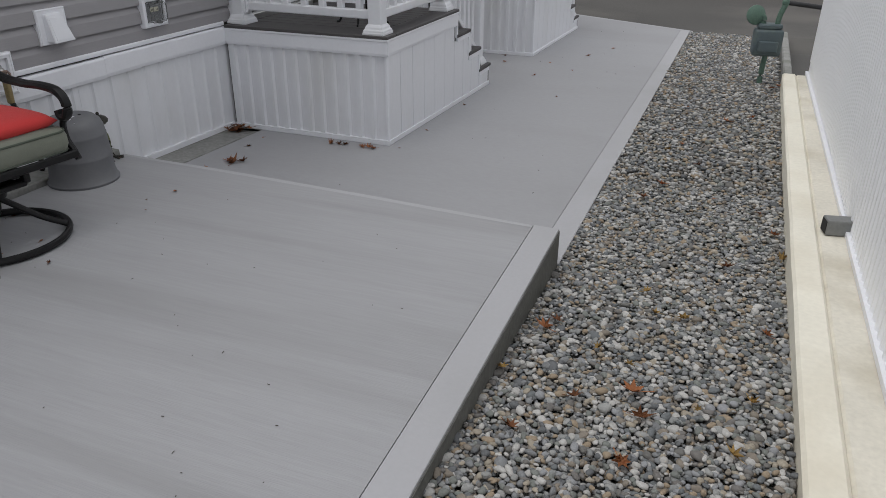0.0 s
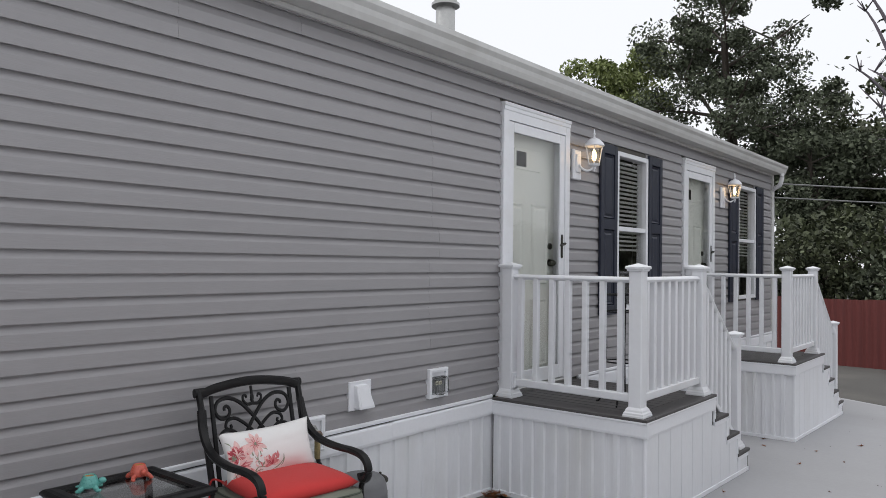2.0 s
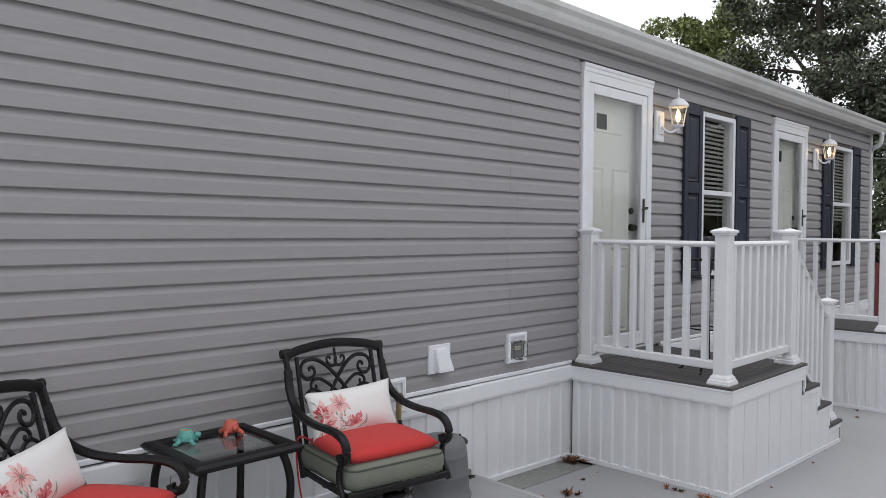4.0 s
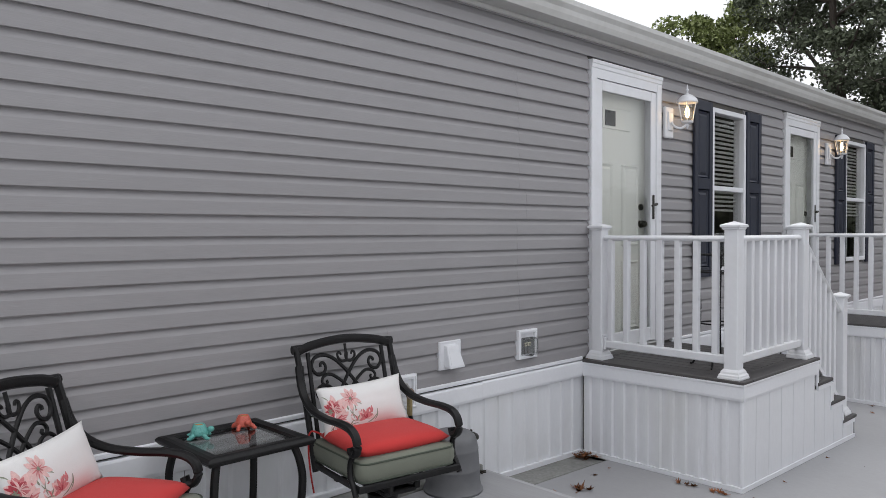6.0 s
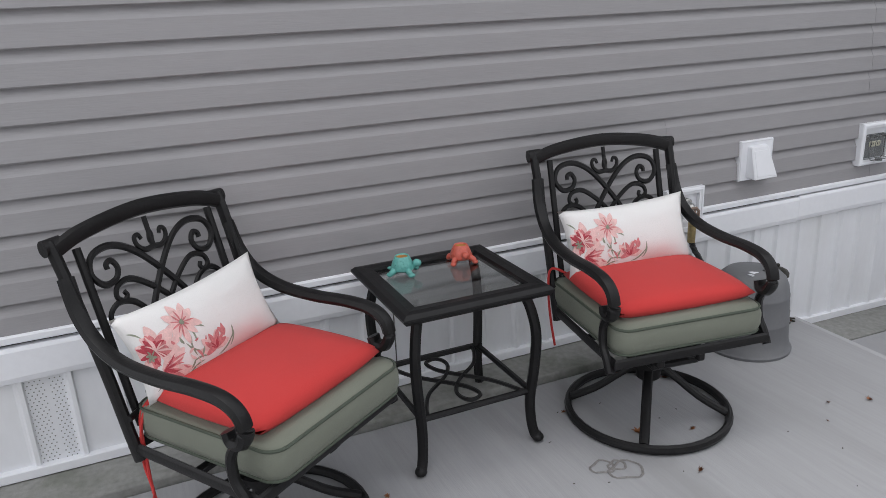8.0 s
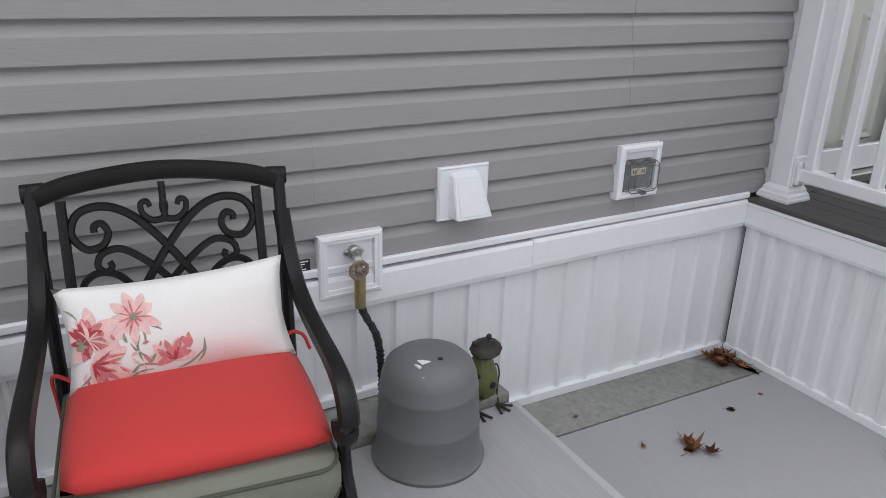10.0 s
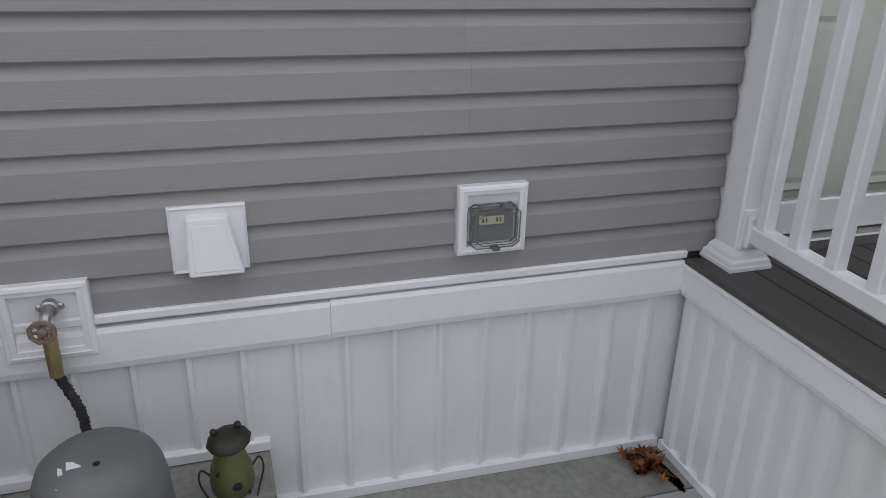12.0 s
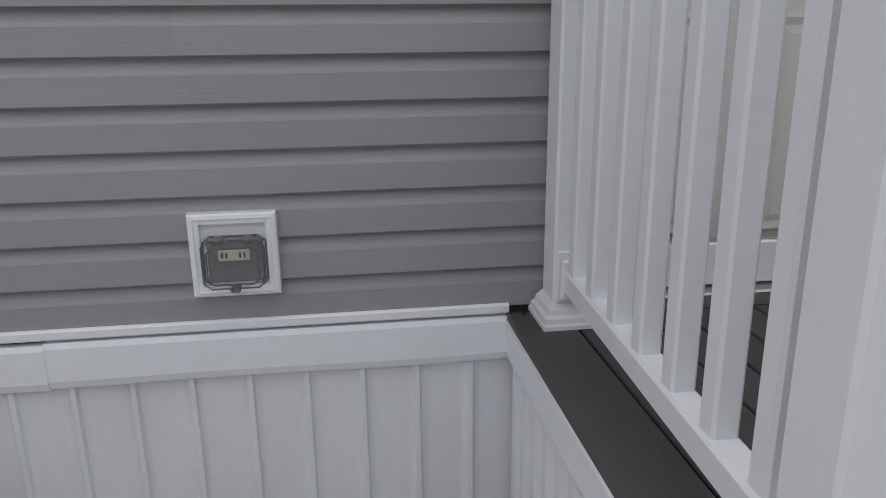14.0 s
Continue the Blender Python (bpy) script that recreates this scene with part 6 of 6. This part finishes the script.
# ---- fallen leaves and litter ----
def leaf_mesh(seed, curl):
    """A lobed dead leaf, curled."""
    rnd = random.Random(seed)
    bm = bmesh.new()
    n = 14
    rim = []
    for k in range(n):
        a = 2 * math.pi * k / n
        r = (1.0 if k % 2 == 0 else 0.52) * rnd.uniform(0.8, 1.1) * (1.25 if k == 0 else 1)
        rim.append((r * math.cos(a), r * 0.8 * math.sin(a)))
    c = bm.verts.new((0, 0, 0.06))
    vs_ = [bm.verts.new((x, y, 0.10 + curl * (abs(y) ** 1.5 * 0.6 + max(x, 0) ** 2 * 0.35) + rnd.uniform(0, 0.12) * curl)) for x, y in rim]
    for i in range(n):
        bm.faces.new((c, vs_[i], vs_[(i + 1) % n]))
    tube([(-0.6, 0, 0.10), (-1.5, 0.1, 0.16)], 0.035, 4, bm=bm)
    bmesh.ops.solidify(bm, geom=[f for f in bm.faces if len(f.verts) == 3], thickness=0.02)
    return finish(bm, "fallen_leaf", True)


leaf_mes = [leaf_mesh(s, c) for s, c in ((1, 0.8), (2, 1.3), (3, 0.4), (4, 1.6))]
for i, me in enumerate(leaf_mes):
    me.materials.append(M_DEAD)
yellow = [m_.copy() for m_ in leaf_mes]
for me in yellow:
    me.materials.clear()
    me.materials.append(M_YDEAD)


def gravel_z(y):
    return -0.133 + SLOPE * y + heap(y)


lr = random.Random(21)


def drop_leaf(x, y, z, size, kind=0, pool=leaf_mes):
    o = new("fallen_leaf", pool[(kind + lr.randrange(4)) % 4])
    o.matrix_world = pose(x, y, z - 0.04 * size, lr.uniform(-8, 8), lr.uniform(-8, 8), lr.uniform(0, 360)) @ Matrix.Diagonal((size, size, size, 1))
    tagged(o, "curled brown dead leaf lying on the ground" if pool is leaf_mes else "yellow-brown dead leaf lying on the ground", "leaf", "fallen leaves")


for x, y, s in ((0.46, -0.67, 0.048), (0.42, -0.66, 0.042), (0.50, -0.63, 0.040), (0.34, -0.34, 0.022), (0.37, -0.82, 0.016), (0.80, -0.07, 0.034), (0.86, -0.07, 0.032), (0.90, -0.06, 0.034), (1.03, -0.06, 0.036), (1.07, -0.06, 0.036), (1.11, -0.07, 0.030),
                (1.26, 0.01, 0.014), (1.26, 0.48, 0.014), (0.99, 3.28, 0.03), (1.46, 2.71, 0.022), (1.86, 1.90, 0.014), (1.73, 4.0, 0.03), (1.74, 3.10, 0.018), (1.44, 3.41, 0.025), (1.9, 4.6, 0.03), (1.25, 1.3, 0.018), (0.9, 3.6, 0.03)):
    drop_leaf(x + 0.035, y - 0.035, low_z(y) + 0.003, s)
for i in range(30):                 # heap in the corner under the porch
    x, y = 0.045 + abs(lr.gauss(0, 0.050)), -0.090 + lr.gauss(0, 0.038)
    drop_leaf(min(x, 0.2), min(y, -0.03), low_z(y) + 0.004 + 0.005 * (i % 6), lr.uniform(0.022, 0.038))
dirt = bmesh.new()
ring_ = []
for k in range(24):
    a = 2 * math.pi * k / 24
    r = 1 + 0.45 * noise.noise((math.cos(a) * 1.7, math.sin(a) * 1.7, 4))
    ring_.append(dirt.verts.new((0.15 + 0.075 * r * math.cos(a) + 0.03 * math.sin(a), -0.045 + 0.022 * r * math.sin(a), low_z(-0.06) + 0.004)))
dirt.faces.new(ring_)
bmesh.ops.solidify(dirt, geom=list(dirt.faces), thickness=0.004)
tagged(part("damp_debris", dirt, M_SOIL), "dark damp leaf litter in the corner", "debris")
for x, y, s in ((0.76, -1.59, 0.018), (0.71, -1.73, 0.010), (0.79, -1.83, 0.006), (0.485, -3.285, 0.014), (0.47, -3.39, 0.03), (0.81, -2.39, 0.014), (0.55, -2.42, 0.024), (0.30, -2.10, 0.018), (0.62, -2.25, 0.012), (0.33, -2.57, 0.012), (0.16, -1.30, 0.012)):
    drop_leaf(x + 0.075, y - 0.03, UP_Z + 0.002, s)
for x, y in ((0.35, -0.17), (0.16, -0.95)):
    drop_leaf(x, y, low_z(y) + 0.002, 0.014)
drop_leaf(0.030, 0.030, DECK_Z + 0.002, 0.014)
cap_ = thing("bottle_cap", pose(0.776, -3.405, UP_Z), "small dark red bottle cap on the slab", "bottle cap")
part("cap", lathe([(0.015, 0.0), (0.015, 0.004), (0.012, 0.008), (0.0, 0.0085)], 16), M_FENCE, cap_, smooth=True)
scuff = bmesh.new()
for c0, c1, r in ((0.732, -2.672, 0.030), (0.777, -2.617, 0.042), (0.745, -2.627, 0.022)):
    tube([(c0 + r * (1 + 0.25 * math.sin(3 * k * 0.35)) * math.cos(k * 0.35), c1 + r * 1.3 * math.sin(k * 0.35), UP_Z + 0.0015) for k in range(18)], 0.003, 4, True, flat=1.4, bm=scuff)
tagged(part("floor_scuff", scuff, M_STAIN), "grey ring stain on the concrete", "stain")
litter = bmesh.new()
for k in range(60):
    x, y = lr.uniform(0.3, 2.4), lr.uniform(-4.5, -1.5)
    a = lr.uniform(0, 3.14)
    l = lr.uniform(0.003, 0.010)
    tube([(x, y, UP_Z + 0.002), (x + l * math.cos(a), y + l * math.sin(a), UP_Z + 0.003)], 0.0014, 4, bm=litter)
for k in range(50):
    x, y = lr.uniform(0.4, 2.4), lr.uniform(-1.2, 6.5)
    a = lr.uniform(0, 3.14)
    l = lr.uniform(0.003, 0.014)
    if x > 1.25 or y < -0.05:
        tube([(x, y, low_z(y) + 0.002), (x + l * math.cos(a), y + l * math.sin(a), low_z(y) + 0.003)], 0.0018, 4, bm=litter)
tagged(part("twig_litter", litter, M_SOIL), "tiny dark twigs and crumbs scattered on the concrete", "litter", kind="stuff")
for x, y, s, p in ((3.05, -2.29, 0.045, 0), (3.09, -2.42, 0.034, 0), (2.69, -1.98, 0.040, 0), (2.72, -1.90, 0.03, 0), (3.07, -2.65, 0.034, 0), (3.53, -0.92, 0.040, 1), (3.16, -1.68, 0.03, 1), (2.63, -2.31, 0.026, 1), (2.84, -0.34, 0.032, 0), (2.91, -0.08, 0.034, 0), (3.50, -0.63, 0.042, 0), (3.40, -2.2, 0.03, 1), (3.0, -1.5, 0.026, 1), (3.45, -1.7, 0.026, 0), (2.9, -2.05, 0.022, 1), (3.3, -1.1, 0.03, 0), (3.35, -2.5, 0.03, 1), (2.75, -2.62, 0.03, 0), (3.62, 3.1, 0.06, 0), (3.55, 3.0, 0.05, 0), (3.2, 1.6, 0.04, 0), (2.95, 0.8, 0.03, 0)):
    drop_leaf(x + 0.06, y, gravel_z(y) + 0.012, s, 0, yellow if p else leaf_mes)
for i in range(18):
    y = lr.uniform(-2.6, 3.2)
    drop_leaf(lr.uniform(2.75, kerb_x(y) - 0.08), y, gravel_z(y) + 0.012, lr.uniform(0.014, 0.028), 0, yellow if i % 2 else leaf_mes)

# ---- gravel ----
ico = bmesh.new()
bmesh.ops.create_icosphere(ico, subdivisions=2, radius=1.0)
ico.verts.ensure_lookup_table()
IV = np.array([v.co[:] for v in ico.verts])
IF = np.array([[v.index for v in f.verts] for f in ico.faces])
ico.free()
ico = bmesh.new()
bmesh.ops.create_icosphere(ico, subdivisions=1, radius=1.0)
ico.verts.ensure_lookup_table()
JV = np.array([v.co[:] for v in ico.verts])
JF = np.array([[v.index for v in f.verts] for f in ico.faces])
ico.free()
gen = np.random.default_rng(5)


def pebbles(y_lo, y_hi, step, verts, faces, size):
    """Stones in a jittered grid of two layers: centres, sizes and turns."""
    pts = []
    y = y_lo
    while y < y_hi:
        x = 2.665
        while x < kerb_x(y) - 0.004:
            pts.append((x, y))
            x += step
        y += step
    pts = np.array(pts)
    pts = pts + gen.uniform(-0.5, 0.5, pts.shape) * step
    pts[:, 0] = np.maximum(pts[:, 0], 2.665 - 0.004 * np.maximum(pts[:, 1] + 1.36, 0) + 0.0148 * np.maximum(-1.36 - pts[:, 1], 0))
    n = len(pts)
    z = -0.143 + SLOPE * pts[:, 1] + 0.080 * np.clip((-1.25 - pts[:, 1]) / 1.6, 0, 1) + gen.uniform(-0.011, 0.012, n)
    r = size * np.exp(gen.normal(0, 0.30, n))
    sc_ = np.stack([r * gen.uniform(0.9, 1.35, n), r * gen.uniform(0.75, 1.05, n), r * gen.uniform(0.45, 0.75, n)], axis=1)
    a = gen.uniform(0, 2 * np.pi, n)
    tilt = gen.normal(0, 0.35, n)
    base = verts[None] * sc_[:, None, :]
    base = base * (1 + 0.13 * np.sin(verts[None] @ gen.normal(0, 2.2, (3, 1)) + gen.uniform(0, 6, (n, 1, 1))))
    y2 = base[..., 1] * np.cos(tilt)[:, None] - base[..., 2] * np.sin(tilt)[:, None]
    z2 = base[..., 1] * np.sin(tilt)[:, None] + base[..., 2] * np.cos(tilt)[:, None]
    x3 = base[..., 0] * np.cos(a)[:, None] - y2 * np.sin(a)[:, None]
    y3 = base[..., 0] * np.sin(a)[:, None] + y2 * np.cos(a)[:, None]
    out = np.stack([x3, y3, z2], axis=2)
    return out, np.column_stack([pts, z])


def pebble_sheet(name, shape, centre, faces):
    nv = shape.shape[1]
    v = (shape + centre[:, None, :]).reshape(-1, 3)
    f = (faces[None] + (np.arange(len(shape)) * nv)[:, None, None]).reshape(-1, 3)
    me = bpy.data.meshes.new(name)
    me.from_pydata(v.tolist(), [], f.tolist())
    me.polygons.foreach_set("use_smooth", np.ones(len(f), dtype=bool))
    me.materials.append(M_PEBS)
    return tagged(part(name, me, None, gravel_bed, "rounded grey river pebbles"), kind="stuff")


near, near_c = pebbles(-3.5, 0.0, 0.0136, IV, IF, 0.0094)
pick = np.flatnonzero((near_c[:, 1] > -2.72) & (near_c[:, 1] < -2.50) & (near_c[:, 0] > 2.75) & (near_c[:, 0] < 3.35))[:300]
rest = np.ones(len(near), dtype=bool)
rest[pick] = False
pebble_sheet("pebbles", near[rest], near_c[rest], IF)
far, far_c = pebbles(0.0, 6.45, 0.0205, JV, JF, 0.0132)
pebble_sheet("pebbles", far, far_c, JF)
back, back_c = pebbles(-7.0, -3.5, 0.0205, JV, JF, 0.0128)
pebble_sheet("pebbles", back, back_c, JF)
shapes = []
for i in pick[:24]:
    me = bpy.data.meshes.new("pebble")
    me.from_pydata(near[i].tolist(), [], IF.tolist())
    me.polygons.foreach_set("use_smooth", np.ones(len(IF), dtype=bool))
    me.materials.append(M_PEB)
    shapes.append(me)
for k, i in enumerate(pick):
    o = part("pebble", shapes[k % len(shapes)], None, gravel_bed)
    o.location = near_c[i].tolist()
    o.rotation_euler = (0, 0, float(gen.uniform(0, 6.28)))
